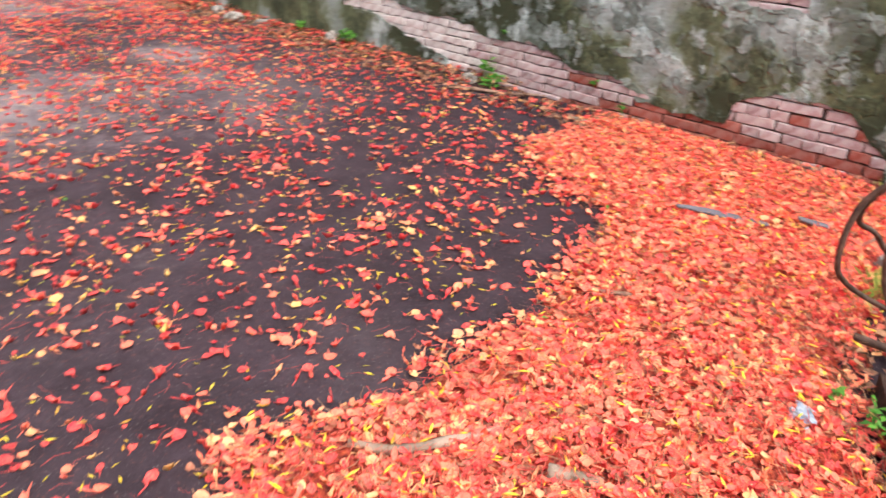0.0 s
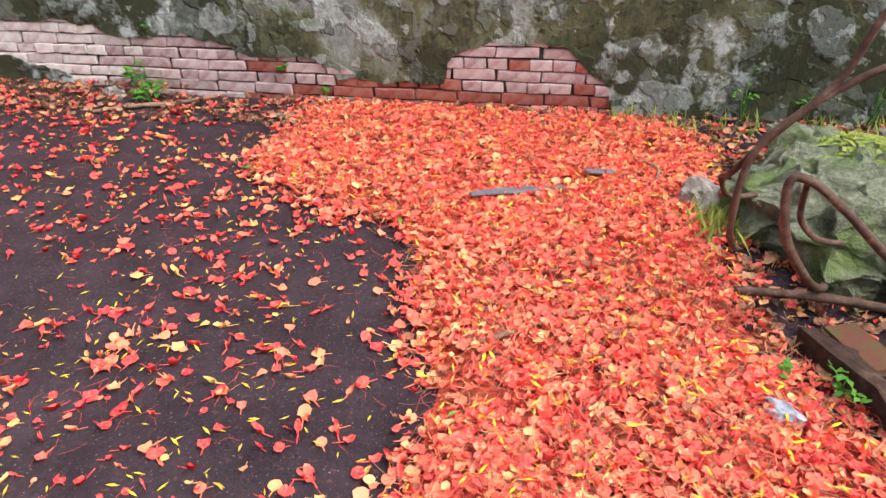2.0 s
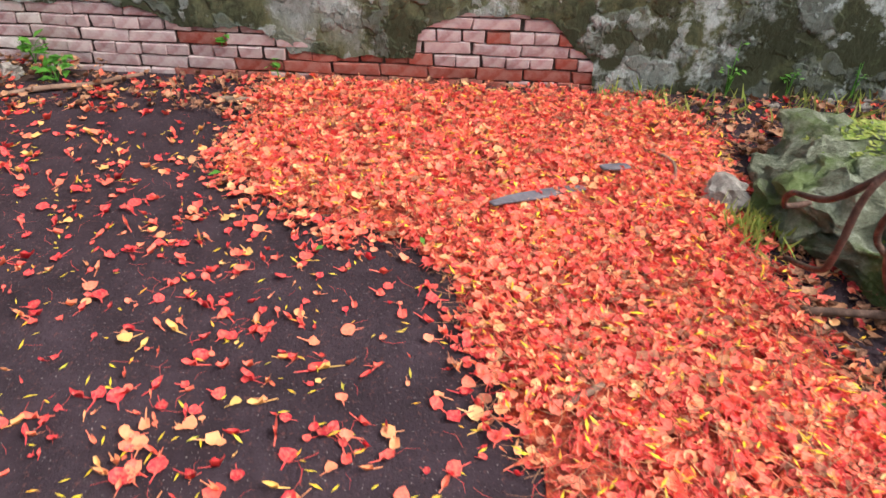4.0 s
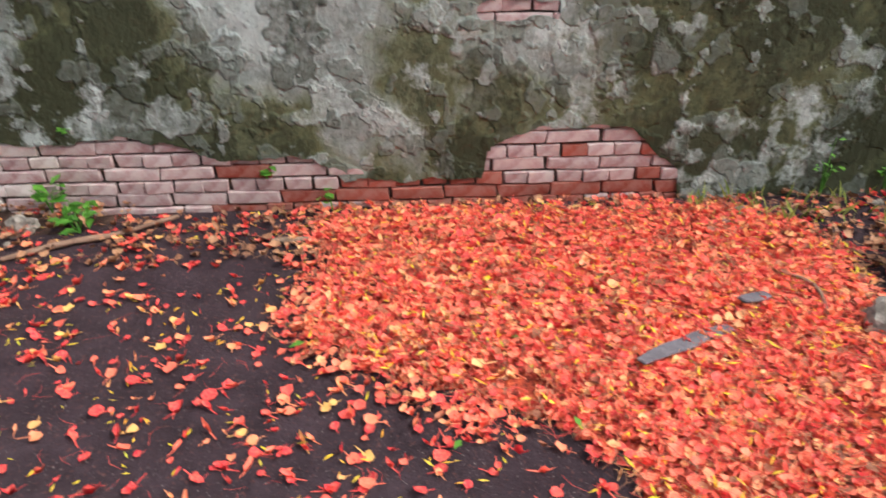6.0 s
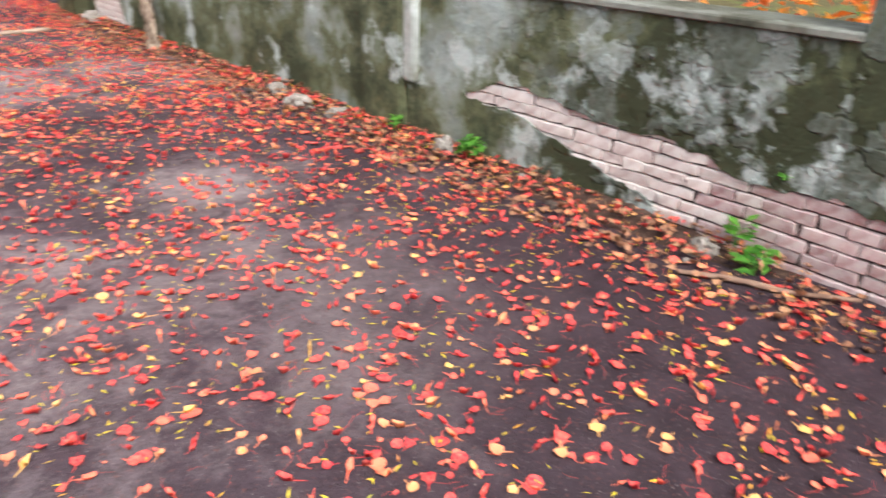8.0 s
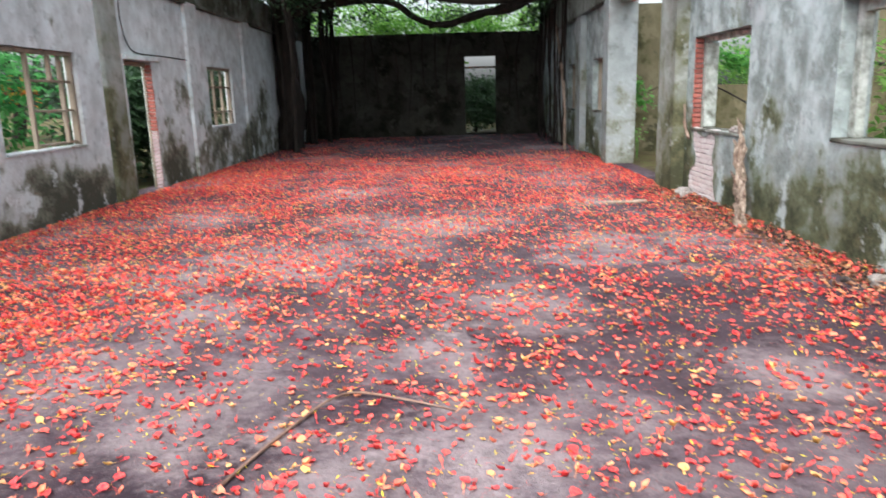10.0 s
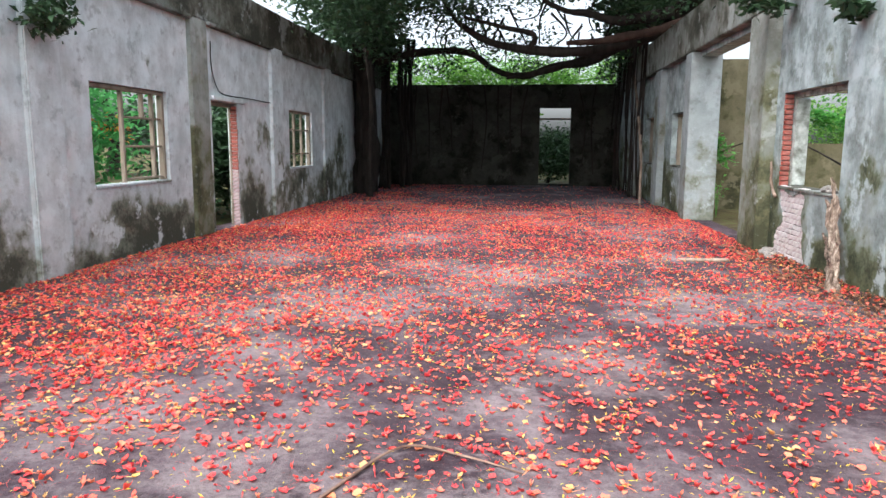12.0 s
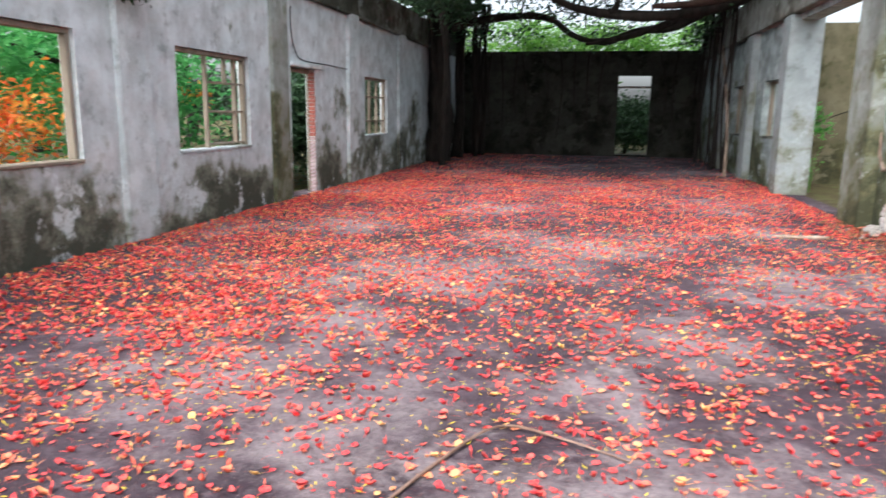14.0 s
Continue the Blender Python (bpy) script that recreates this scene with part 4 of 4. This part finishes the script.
stone((-0.95, -2.17, 0.015), (0.085, 0.07, 0.055), 3)
stone((-0.14, 3.25, 0), (0.07, 0.06, 0.045), 4)
stone((-0.2, 3.62, 0), (0.08, 0.1, 0.055), 5)
stone((-0.13, 4.0, 0), (0.06, 0.06, 0.05), 6)
stone((-0.1, 2.28, 0.0), (0.04, 0.07, 0.06), 7)
stone((-0.1, 7.95, 0.0), (0.09, 0.12, 0.07), 8)
stone((-0.12, 0.72, 0.0), (0.05, 0.05, 0.045), 9)
stone((0.05, 6.85, 0.805), (0.06, 0.1, 0.04), 10)
for i in range(46):
    s = random.uniform(0.008, 0.028)
    y = random.choice((random.uniform(0.6, 4.5), random.uniform(-3.2, -1.9), random.uniform(5, 9)))
    stone((-random.uniform(0.03, 0.3), y, 0.01), (s, s * random.uniform(0.7, 1.5), s * 0.7), 20 + i, stone_mat if i % 3 else mortar, "small crumb of fallen render")
# ridge of crumbled soil at the wall foot
rx, ry = np.meshgrid(np.linspace(0, 1, 16), np.linspace(0.3, 9.0, 260))
ridge_v = []
for u, y in zip(rx.ravel(), ry.ravel()):
    wide = 0.25 + 0.1 * noise.noise(Vector((y * 1.3, 0, 2)))
    high = (0.05 + 0.035 * noise.noise(Vector((y * 2.1, 4, 0)))) * min(1.0, (y - 0.3) * 1.2) * min(1.0, 9.0 - y)
    ridge_v.append((0.02 - u * wide, y, max(high, 0) * (1 - u) ** 1.3 - 0.004 + 0.016 * (1 - u) * noise.noise(Vector((u * wide * 22, y * 22, 5)))))
me = bpy.data.meshes.new("soil_ridge")
me.from_pydata(ridge_v, [], [(j * 16 + i, j * 16 + i + 1, (j + 1) * 16 + i + 1, (j + 1) * 16 + i) for j in range(259) for i in range(15)])
me.materials.append(soil)
tagged(new("soil_ridge", me), "ridge of dark soil and crumbs along the wall", "soil", kind="stuff")


def weed(at, spread, height, n, seed, size=(0.045, 0.075), lean=(0, 0), label="small bright green weed rooted at the wall foot"):
    rng2 = np.random.default_rng(seed)
    w = tagged(empty("weed", at), label, "weed")
    pts = []
    for i in range(max(2, n // 4)):
        a, r = rng2.uniform(0, math.tau), spread * rng2.uniform(0.3, 1)
        tip = (r * math.cos(a) + lean[0], r * math.sin(a) + lean[1], height * rng2.uniform(0.5, 1))
        bm = bmesh.new()
        tube(bm, [(0, 0, 0), (tip[0] * 0.35, tip[1] * 0.35, tip[2] * 0.7), tip], [0.003, 0.002, 0.001], 4)
        part("stem", bm, leaf_weed, w)
        for j in range(4):
            u = rng2.uniform(0.5, 1.05)
            pts.append((tip[0] * u + rng2.normal(0, 0.012), tip[1] * u + rng2.normal(0, 0.012), tip[2] * min(u + 0.1, 1) + rng2.normal(0, 0.006)))
    m = len(pts)
    scatter("leaves", LEAVES, pts, rng2.uniform(0, math.tau, m), rng2.normal(0, 0.35, m), rng2.uniform(*size, m), leaf_weed, w)
    return w


weed((-0.14, 0.5, 0.0), 0.1, 0.1, 30, 1, (0.055, 0.085))
weed((-0.06, 0.62, 0.05), 0.09, 0.12, 20, 2, (0.05, 0.08))
weed((-0.05, -0.45, 0.02), 0.07, 0.08, 10, 3)
weed((0.0, -0.2, 0.14), 0.03, 0.05, 6, 4)
weed((-0.02, 0.52, 0.35), 0.02, 0.03, 5, 5, (0.02, 0.035), label="tiny green seedling in a wall crack")
weed((-0.1, 2.08, 0.03), 0.1, 0.13, 36, 6, (0.055, 0.09))
weed((-0.1, 2.72, 0.03), 0.08, 0.1, 16, 7)
weed((-0.02, -2.45, 0.0), 0.05, 0.26, 18, 8, (0.02, 0.04))
weed((-0.02, -2.72, 0.0), 0.06, 0.16, 14, 9, (0.02, 0.045))
weed((-0.03, -3.0, 0.0), 0.08, 0.2, 14, 10, (0.02, 0.045))
weed((-1.96, -2.36, 0.02), 0.06, 0.09, 20, 11, (0.02, 0.04), label="small green weed beside the brick ledge")
weed((-1.9, -2.27, 0.02), 0.03, 0.04, 6, 12, (0.025, 0.04), label="small green weed beside the brick ledge")
weed((-2.2, -2.5, 0.02), 0.1, 0.08, 16, 13, (0.03, 0.05), label="small green weed beside the brick ledge")
weed((0.7, 13.2, -0.06), 0.3, 0.9, 30, 14, (0.06, 0.12), label="tall green weed in the side passage")
rngb = np.random.default_rng(77)
nb = 230
bp = np.stack((rngb.uniform(-0.3, -0.01, nb), rngb.uniform(-3.6, -1.85, nb), np.full(nb, 0.03)), 1)
bp = np.concatenate((bp, np.stack((rngb.normal(-1.15, 0.06, 130), rngb.normal(-2.2, 0.05, 130), np.full(130, 0.04)), 1)))
GRASS = [([(-0.02, 0, -0.5), (0.02, 0, -0.5), (0.1 * s, 0.1, 0.1), (0.3 * s, 0.25, 0.5)], [(0, 1, 2), (0, 2, 3)]) for s in (1, -1)]
tagged(scatter("grass", GRASS, bp, rngb.uniform(0, math.tau, len(bp)), rngb.normal(0.2, 0.4, len(bp)), rngb.uniform(0.05, 0.13, len(bp)), leaf_moss), "thin yellow-green grass along the wall foot", "grass", kind="stuff")
gl = tagged(scatter("green_leaves", LEAVES, [(-0.93, -0.42, 0.03), (-1.35, -0.85, 0.035), (-1.3, -1.15, 0.04), (-0.95, -1.05, 0.04), (-2.2, -1.5, 0.05), (-3.0, 0.9, 0.01), (-2.9, 0.4, 0.01), (-0.4, -0.7, 0.04)], [0.3, 1, 2, 3, 4, 5, 6, 2.2], [0.15, -0.2, 0.2, 0.1, 0, 0.1, 0.1, 0.2], [0.05, 0.04, 0.035, 0.03, 0.03, 0.05, 0.04, 0.04], leaf_weed), "few fallen green leaflets on the petals", "leaves", kind="stuff")

# ---------------------------------------------------------------- rubble with bent reinforcing bars
block = tagged(empty("concrete_rubble"), "mossy broken concrete lump with bent rusty bars", "rubble")
bm = bmesh.new()
lump(bm, (-1.04, -2.62, 0.07), (0.5, 0.35, 0.165), 2.0, 0.35, 5)
for v in bm.verts:
    v.co += 0.06 * Vector((noise.noise(v.co * 13), noise.noise(v.co * 14 + Vector((5, 0, 0))), noise.noise(v.co * 14 + Vector((0, 7, 0)))))
for v in bm.verts:
    v.co += 0.022 * v.co.normalized() * noise.noise(v.co * 42)
part("lump", bm, rubble, block, "pitted grey-green concrete")
BARS = (
    ([(-1.3, -2.95, 0.15), (-1.55, -2.7, 0.75), (-1.7, -2.37, 0.87), (-1.7, -2.27, 0.68), (-1.7, -2.13, 0.51), (-1.7, -2.11, 0.33), (-1.62, -2.14, 0.22), (-1.3, -2.24, 0.03)], 0.0085),
    ([(-1.4, -2.9, 0.12), (-1.62, -2.65, 0.66), (-1.7, -2.41, 0.73), (-1.7, -2.26, 0.65), (-1.69, -2.15, 0.53), (-1.6, -2.11, 0.41), (-1.4, -2.13, 0.31), (-1.3, -2.18, 0.21), (-1.26, -2.27, 0.2)], 0.0085),
    ([(-1.6, -2.78, 0.04), (-1.7, -2.56, 0.19), (-1.7, -2.36, 0.37), (-1.7, -2.26, 0.445), (-1.7, -2.22, 0.43), (-1.7, -2.24, 0.3), (-1.68, -2.31, 0.18), (-1.58, -2.4, 0.08), (-1.45, -2.47, 0.06)], 0.011),
    ([(-1.68, -2.27, 0.44), (-1.55, -2.31, 0.37), (-1.5, -2.33, 0.25), (-1.5, -2.38, 0.19), (-1.48, -2.46, 0.17)], 0.009),
)
for pts, r in BARS:
    bm = bmesh.new()
    tube(bm, pts, [r] * len(pts), 8, 0.25, 3)
    part("reinforcing_bar", bm, rust, block, "bent rusty bar", True)
mp = []
rngm = np.random.default_rng(8)
for i in range(1500):
    u, w = rngm.uniform(-0.36, 0.36), rngm.uniform(-0.24, 0.24)
    mp.append((-0.98 + u, -2.7 + w, 0.07 + 0.17 * math.sqrt(max(0, 1 - (u / 0.5) ** 2 - (w / 0.35) ** 2))))
ob = scatter("moss", LEAVES, mp, rngm.uniform(0, 6.28, 1500), rngm.normal(0, 0.4, 1500), rngm.uniform(0.015, 0.04, 1500), leaf_moss, block)
stick("rusty_rod", [(-1.55, -2.19, 0.03), (-1.58, -2.4, 0.05), (-1.62, -2.7, 0.045)], [0.012, 0.012, 0.012], rust, "straight rusty iron rod by the rubble", "rod", seed=33)
ledge = tagged(empty("brick_ledge", (-1.76, -2.31, 0.0)), "low mossy ledge capped with red brick", "ledge")
ledge.rotation_euler = (0, 0, math.atan2(-0.15, -0.39))
bm = bmesh.new()
box(bm, 0, 0.62, -0.0, 0.16, -0.02, 0.07)
bmesh.ops.subdivide_edges(bm, edges=bm.edges[:], cuts=4, use_grid_fill=True)
for v in bm.verts:
    v.co += 0.03 * Vector((noise.noise(v.co * 9), noise.noise(v.co * 9 + Vector((3, 0, 0))), noise.noise(v.co * 9 + Vector((0, 3, 0)))))
part("body", bm, soil, ledge, "dark mossy cement side")
for i in range(3):
    bm = bmesh.new()
    box(bm, 0.01 + i * 0.2, 0.202 + i * 0.2, 0.045 + 0.01 * (i % 2), 0.15, 0.03, 0.076 + 0.006 * (i % 2))
    bmesh.ops.bevel(bm, geom=bm.edges[:], offset=0.008, segments=2, affect='EDGES')
    part("brick", bm, brick_old, ledge)
bm = bmesh.new()
lump(bm, (0, 0, 0.02), (0.05, 0.03, 0.014), 5, 0.5, 3)
ob = tagged(thing("plastic_scrap", bm, plastic), "crumpled scrap of bluish-white plastic in the litter", "litter")
ob.matrix_world = pose(-2.06, -2.22, 0.02, 0, 0, 35)


# ---------------------------------------------------------------- fallen petals
rng = np.random.default_rng(5)
HEAP = [(0.0, -0.33), (-0.5, -0.42), (-0.87, -0.33), (-1.16, -0.68), (-1.22, -0.9), (-1.45, -1.2), (-1.68, -1.24), (-1.86, -1.3), (-2.21, -1.4), (-2.8, -1.38), (-3.2, -1.3), (-3.6, -1.8), (-3.2, -2.6), (-2.3, -2.7), (-1.95, -2.4), (-1.6, -2.25), (-0.95, -2.25), (-0.5, -2.35), (-0.05, -2.15)]


def edge_distance(x, y, poly):
    """Signed distance to a polygon, positive inside."""
    d = np.full(x.shape, 1e9)
    inside = np.zeros(x.shape, bool)
    for (ax, ay), (bx, by) in zip(poly, poly[1:] + poly[:1]):
        t = np.clip(((x - ax) * (bx - ax) + (y - ay) * (by - ay)) / ((bx - ax) ** 2 + (by - ay) ** 2), 0, 1)
        d = np.minimum(d, np.hypot(x - ax - t * (bx - ax), y - ay - t * (by - ay)))
        cross = (ay > y) != (by > y)
        inside ^= cross & (x < (bx - ax) * (y - ay) / (by - ay + 1e-12) + ax)
    return np.where(inside, d, -d)


def field(x, y, s, z):
    return np.array([noise.noise(Vector((a * s, b * s, z))) for a, b in zip(x, y)])


# low bed of rotted petals under the heap
nx, ny = 90, 70
gx, gy = np.meshgrid(np.linspace(-3.7, 0.0, nx), np.linspace(-2.8, -0.2, ny))
hd = edge_distance(gx.ravel(), gy.ravel(), HEAP)
hn = field(gx.ravel(), gy.ravel(), 3.0, 1.0)
hz = np.clip((hd - 0.03) * 0.12, -0.012, 0.022) + 0.006 * hn
bed_v = np.stack((gx.ravel(), gy.ravel(), hz), 1)
bed_f = [(j * nx + i, j * nx + i + 1, (j + 1) * nx + i + 1, (j + 1) * nx + i) for j in range(ny - 1) for i in range(nx - 1) if hd[j * nx + i] > 0.07]
me = bpy.data.meshes.new("petal_bed")
me.from_pydata(bed_v.tolist(), [], bed_f)
me.materials.append(litter)
tagged(new("petal_bed", me), "matted bed of rotting red petals on the earth", "petals", kind="stuff")

n = 74000
x, y = rng.uniform(-3.7, 0.05, n), rng.uniform(-2.8, -0.2, n)
d = edge_distance(x, y, HEAP) + 0.09 * field(x, y, 4.0, 2.0) + 0.07 * field(x, y, 15.0, 4.0)
keep = rng.random(n) < np.clip((d + 0.06) * 4, 0, 1) * np.clip(0.62 + 0.75 * field(x, y, 5.0, 3.0) + 0.5 * field(x, y, 13.0, 6.0), 0.12, 1)
x, y, d = x[keep], y[keep], d[keep]
z = 0.006 + np.clip(d * 0.12, 0, 0.022) + rng.uniform(0, 0.016, len(x))
tagged(scatter("petal_heap", PETALS, np.stack((x, y, z), 1), rng.uniform(0, math.tau, len(x)), rng.normal(0, 0.34, len(x)), rng.triangular(0.36, 0.55, 1.0, len(x)), petal_heap), "thick drift of fallen orange-red flame tree petals", "petals", kind="stuff")


def density(x, y):
    """Petals a square metre over the open floor."""
    big = field(x, y, 0.9, 5.0)
    small = field(x, y, 2.6, 8.0)
    near = 215 + 190 * small
    wall = 360 * np.exp(-np.abs(XR - x) / 0.3) + 420 * np.exp(-np.abs(x - XL) / 0.45)
    left = 270 * np.clip(1 - np.abs(x + 6.0) / 2.4, 0, 1) * np.clip((y - 0.5) / 3, 0, 1) * np.clip(0.5 + big, 0.1, 1)
    band = 260 * np.clip((y - 5.5) / 4.0, 0, 1) * np.clip((14.6 - y) / 2.5, 0.03, 1) * np.clip(0.5 + 1.2 * big + 0.7 * small, 0.05, 1.5)
    mid = 115 * np.clip((y - 1.2) / 2.5, 0, 1) * np.clip((15 - y) / 2, 0, 1) * np.clip(0.45 + 1.2 * small + big, 0.02, 1.6)
    drifts = sum(a * np.exp(-((x - px) ** 2 + (y - py) ** 2) / r ** 2) for px, py, r, a in ((-5.2, 3.6, 0.6, 330), (-4.0, 5.1, 0.5, 260), (-5.6, 5.0, 0.7, 260), (-5.0, 2.6, 0.4, 160), (-0.5, 4.6, 0.4, 200), (-2.9, 5.2, 0.4, 120)))
    wall = wall * np.where(x > -2, np.clip((y - 0.2) / 1.5, 0.25, 1) * (1 + 0.5 * small), 1) * np.clip((15.5 - y) / 3, 0.08, 1)
    return np.clip(near * np.clip((16 - y) / 3, 0.05, 1) + wall + left + band + mid + drifts, 0, 1400)


def strew(name, y0, y1, peak, share, shapes, material, label, lo=0.55, hi=1.0, lift=0.004, tilt=0.18):
    n = int((XR - XL) * (y1 - y0) * peak)
    x, y = rng.uniform(XL + 0.02, XR - 0.02, n), rng.uniform(y0, y1, n)
    keep = rng.random(n) * peak < density(x, y) * share
    x, y = x[keep], y[keep]
    out = edge_distance(x, y, HEAP) < 0.02
    x, y = x[out], y[out]
    z = rng.uniform(lift, lift + 0.006, len(x)) + np.where((y > 0.3) & (y < 9) & (x > -0.3), 0.05 * (1 + x / 0.3), 0.0)
    return tagged(scatter(name, shapes, np.stack((x, y, z), 1), rng.uniform(0, math.tau, len(x)), rng.normal(0, tilt, len(x)), rng.uniform(lo, hi, len(x)), material), label, "petals", kind="stuff")


strew("petal_scatter", YN + 0.1, 5.0, 1200, 1.2, PETALS, petal_fresh, "loose red and orange petals strewn over dark earth", 0.34, 1.0)
strew("petal_carpet", 5.0, YF - 0.3, 1700, 1.15, [(v, f) for v, f in PETALS], petal_fresh, "thin carpet of fallen red petals down the hall", 0.32, 0.86)
strew("sepal_scatter", YN + 0.1, 8.0, 900, 0.55, SEPALS, sepal_yellow, "small yellow fallen sepals among the petals", 0.5, 1.05)
n = 15000
x, y = rng.uniform(-3.6, 0.0, n), rng.uniform(-2.7, -0.25, n)
d = edge_distance(x, y, HEAP)
x, y, d = x[d > 0.03], y[d > 0.03], d[d > 0.03]
z = 0.016 + np.clip(d * 0.12, 0, 0.022) + rng.uniform(0, 0.014, len(x))
half = int(len(x) * 0.2)
for nm, sl, shp, mt, lb in (("heap_sepals", slice(0, half), SEPALS, sepal_yellow, "yellow sepals mixed into the petal drift"), ("heap_stamens", slice(half, None), THREADS, thread_red, "thin red stamens mixed into the petal drift")):
    p = np.stack((x[sl], y[sl], z[sl]), 1)
    tagged(scatter(nm, shp, p, rng.uniform(0, math.tau, len(p)), rng.normal(0, 0.25, len(p)), rng.uniform(0.6, 1.3, len(p)), mt), lb, "petals", kind="stuff")
brown = petal_material("brown_litter", [(0.0, srgb(70, 48, 40)), (0.5, srgb(122, 84, 62)), (1.0, srgb(160, 122, 92))], 0.1)
n = 2600
x = np.concatenate((rng.uniform(-0.45, 0.0, n), rng.uniform(-2.4, -0.3, n)))
y = np.concatenate((rng.uniform(-3.8, 8.8, n), rng.uniform(-3.6, -2.0, n)))
z = np.where((y > 0.3) & (x > -0.3), 0.045 * (1 + x / 0.3), 0.0) + rng.uniform(0.006, 0.03, len(x))
keep = edge_distance(x, y, HEAP) < 0.1
m = 3400
sx, sy = rng.uniform(-3.4, 0.0, m), rng.uniform(-2.7, -0.3, m)
sd = edge_distance(sx, sy, HEAP)
sx, sy, sd = sx[sd > 0], sy[sd > 0], sd[sd > 0]
sp = np.stack((sx, sy, 0.02 + np.clip(sd * 0.12, 0, 0.022) + rng.uniform(0, 0.012, len(sx))), 1)
tagged(scatter("heap_straw", THREADS, sp, rng.uniform(0, math.tau, len(sp)), rng.normal(0, 0.2, len(sp)), rng.uniform(0.7, 1.8, len(sp)), brown), "dry brown stalks mixed into the petal drift", "litter", kind="stuff")
p = np.stack((x, y, z), 1)[keep]
tagged(scatter("dry_litter", PETALS + SEPALS, p, rng.uniform(0, math.tau, len(p)), rng.normal(0, 0.35, len(p)), rng.uniform(0.4, 1.1, len(p)), brown), "dry brown petals and crumbs along the wall foot", "litter", kind="stuff")
strew("stamen_scatter", -3.0, 4.0, 700, 0.35, THREADS, thread_red, "thin red fallen stamens on the earth", 0.5, 1.0, 0.002, 0.05)

# ---------------------------------------------------------------- bared bricks, piece by piece
def brick_mesh(name, x0, x1, length, height, seed, material):
    rnd = random.Random(seed)
    bm = bmesh.new()
    box(bm, x0, x1, -length / 2, length / 2, -height / 2, height / 2)
    for v in bm.verts:
        v.co += Vector((rnd.uniform(-0.004, 0.004), rnd.uniform(-0.009, 0.007), rnd.uniform(-0.006, 0.004)))
    bmesh.ops.bevel(bm, geom=[e for e in bm.edges if min(v.co.x for v in e.verts) < (x0 + x1) / 2], offset=0.004, segments=1, affect='EDGES')
    bmesh.ops.recalc_face_normals(bm, faces=bm.faces)
    me = bpy.data.meshes.new(name)
    bm.to_mesh(me)
    bm.free()
    me.materials.append(material)
    return me


COURSE = 0.056
stock = {(long, red): [brick_mesh("brick", 0.008, 0.06, (0.216 if long else 0.108) - 0.007, COURSE - 0.006, s + 9 * long + 31 * red, (brick_pale, brick_red, brick_white)[red]) for s in range(5)] for long in (0, 1) for red in (0, 1, 2)}
rnd = random.Random(4)
for row in range(15):
    z = -0.028 + COURSE * (row + 0.5)
    long = row % 2 == 1
    step = 0.216 if long else 0.108
    first = rnd.uniform(-0.03, 0.03) if row != 3 else 0.0
    first += 0.0 if long else 0.054
    for field0, field1 in ((-2.1, 2.4), (6.5, 8.6)):
        i0 = math.floor(field0 / step)
        for i in range(i0, math.ceil(field1 / step)):
            y = first + (i + 0.5) * step + rnd.uniform(-0.004, 0.004)
            seen = max(bare(y + dy * step, z + dz * COURSE) for dy in (-0.45, 0, 0.45) for dz in (-0.4, 0.4))
            if seen < -0.004 or (y > field1):
                continue
            red = row < 2 and y < 0 and rnd.random() < 0.7 or row == 2 and -1.0 < y < -0.45 or (row == 3 and -0.22 < y < 0) or (y < -1.0 and row < 5 and rnd.random() < 0.17)
            if y > 0.55 and rnd.random() < (y - 0.3) * 0.8:
                red = 2
            ob = new("brick", rnd.choice(stock[long, int(red)]))
            ob.location = (rnd.uniform(-0.003, 0.006), y, z)
            ob.rotation_euler = (rnd.uniform(-0.018, 0.018), 0, rnd.uniform(-0.02, 0.02))
            ob.parent = wall_right
# bared jambs
for n, (x, y, z0, z1, parent) in enumerate(((0.05, 8.075, 0.80, 1.82, wall_right), (XL - 0.05, 10.145, 0.0, 1.83, wall_left))):
    jamb = [brick_mesh("brick", -0.045, 0.045, 0.03, COURSE - 0.01, 60 + s, brick_red if s % 3 else brick_pale) for s in range(4)]
    for i in range(int((z1 - z0) / COURSE)):
        z = z0 + (i + 0.5) * COURSE
        ob = new("brick", jamb[rnd.choice((1, 2)) if (n == 0 or z > 0.85) else 0])
        ob.location = (x + rnd.uniform(-0.004, 0.004), y - rnd.uniform(0, 0.006), z)
        ob.parent = parent
for row in range(12):
    z = COURSE * (row + 0.5)
    for i in range(14):
        y = 12.5 + (i + 0.5 * (row % 2)) * 0.108
        if y < 12.56 or noise.noise(Vector((y * 2.2, z * 3.0, 4.4))) + 0.3 - 0.5 * max(0.0, z - 0.45) < 0:
            continue
        ob = new("brick", rnd.choice(stock[0, 2 if rnd.random() < 0.5 else 0]))
        ob.location = (XL - 0.052, y, z)
        ob.rotation_euler = (0, 0, math.pi)
        ob.parent = wall_left
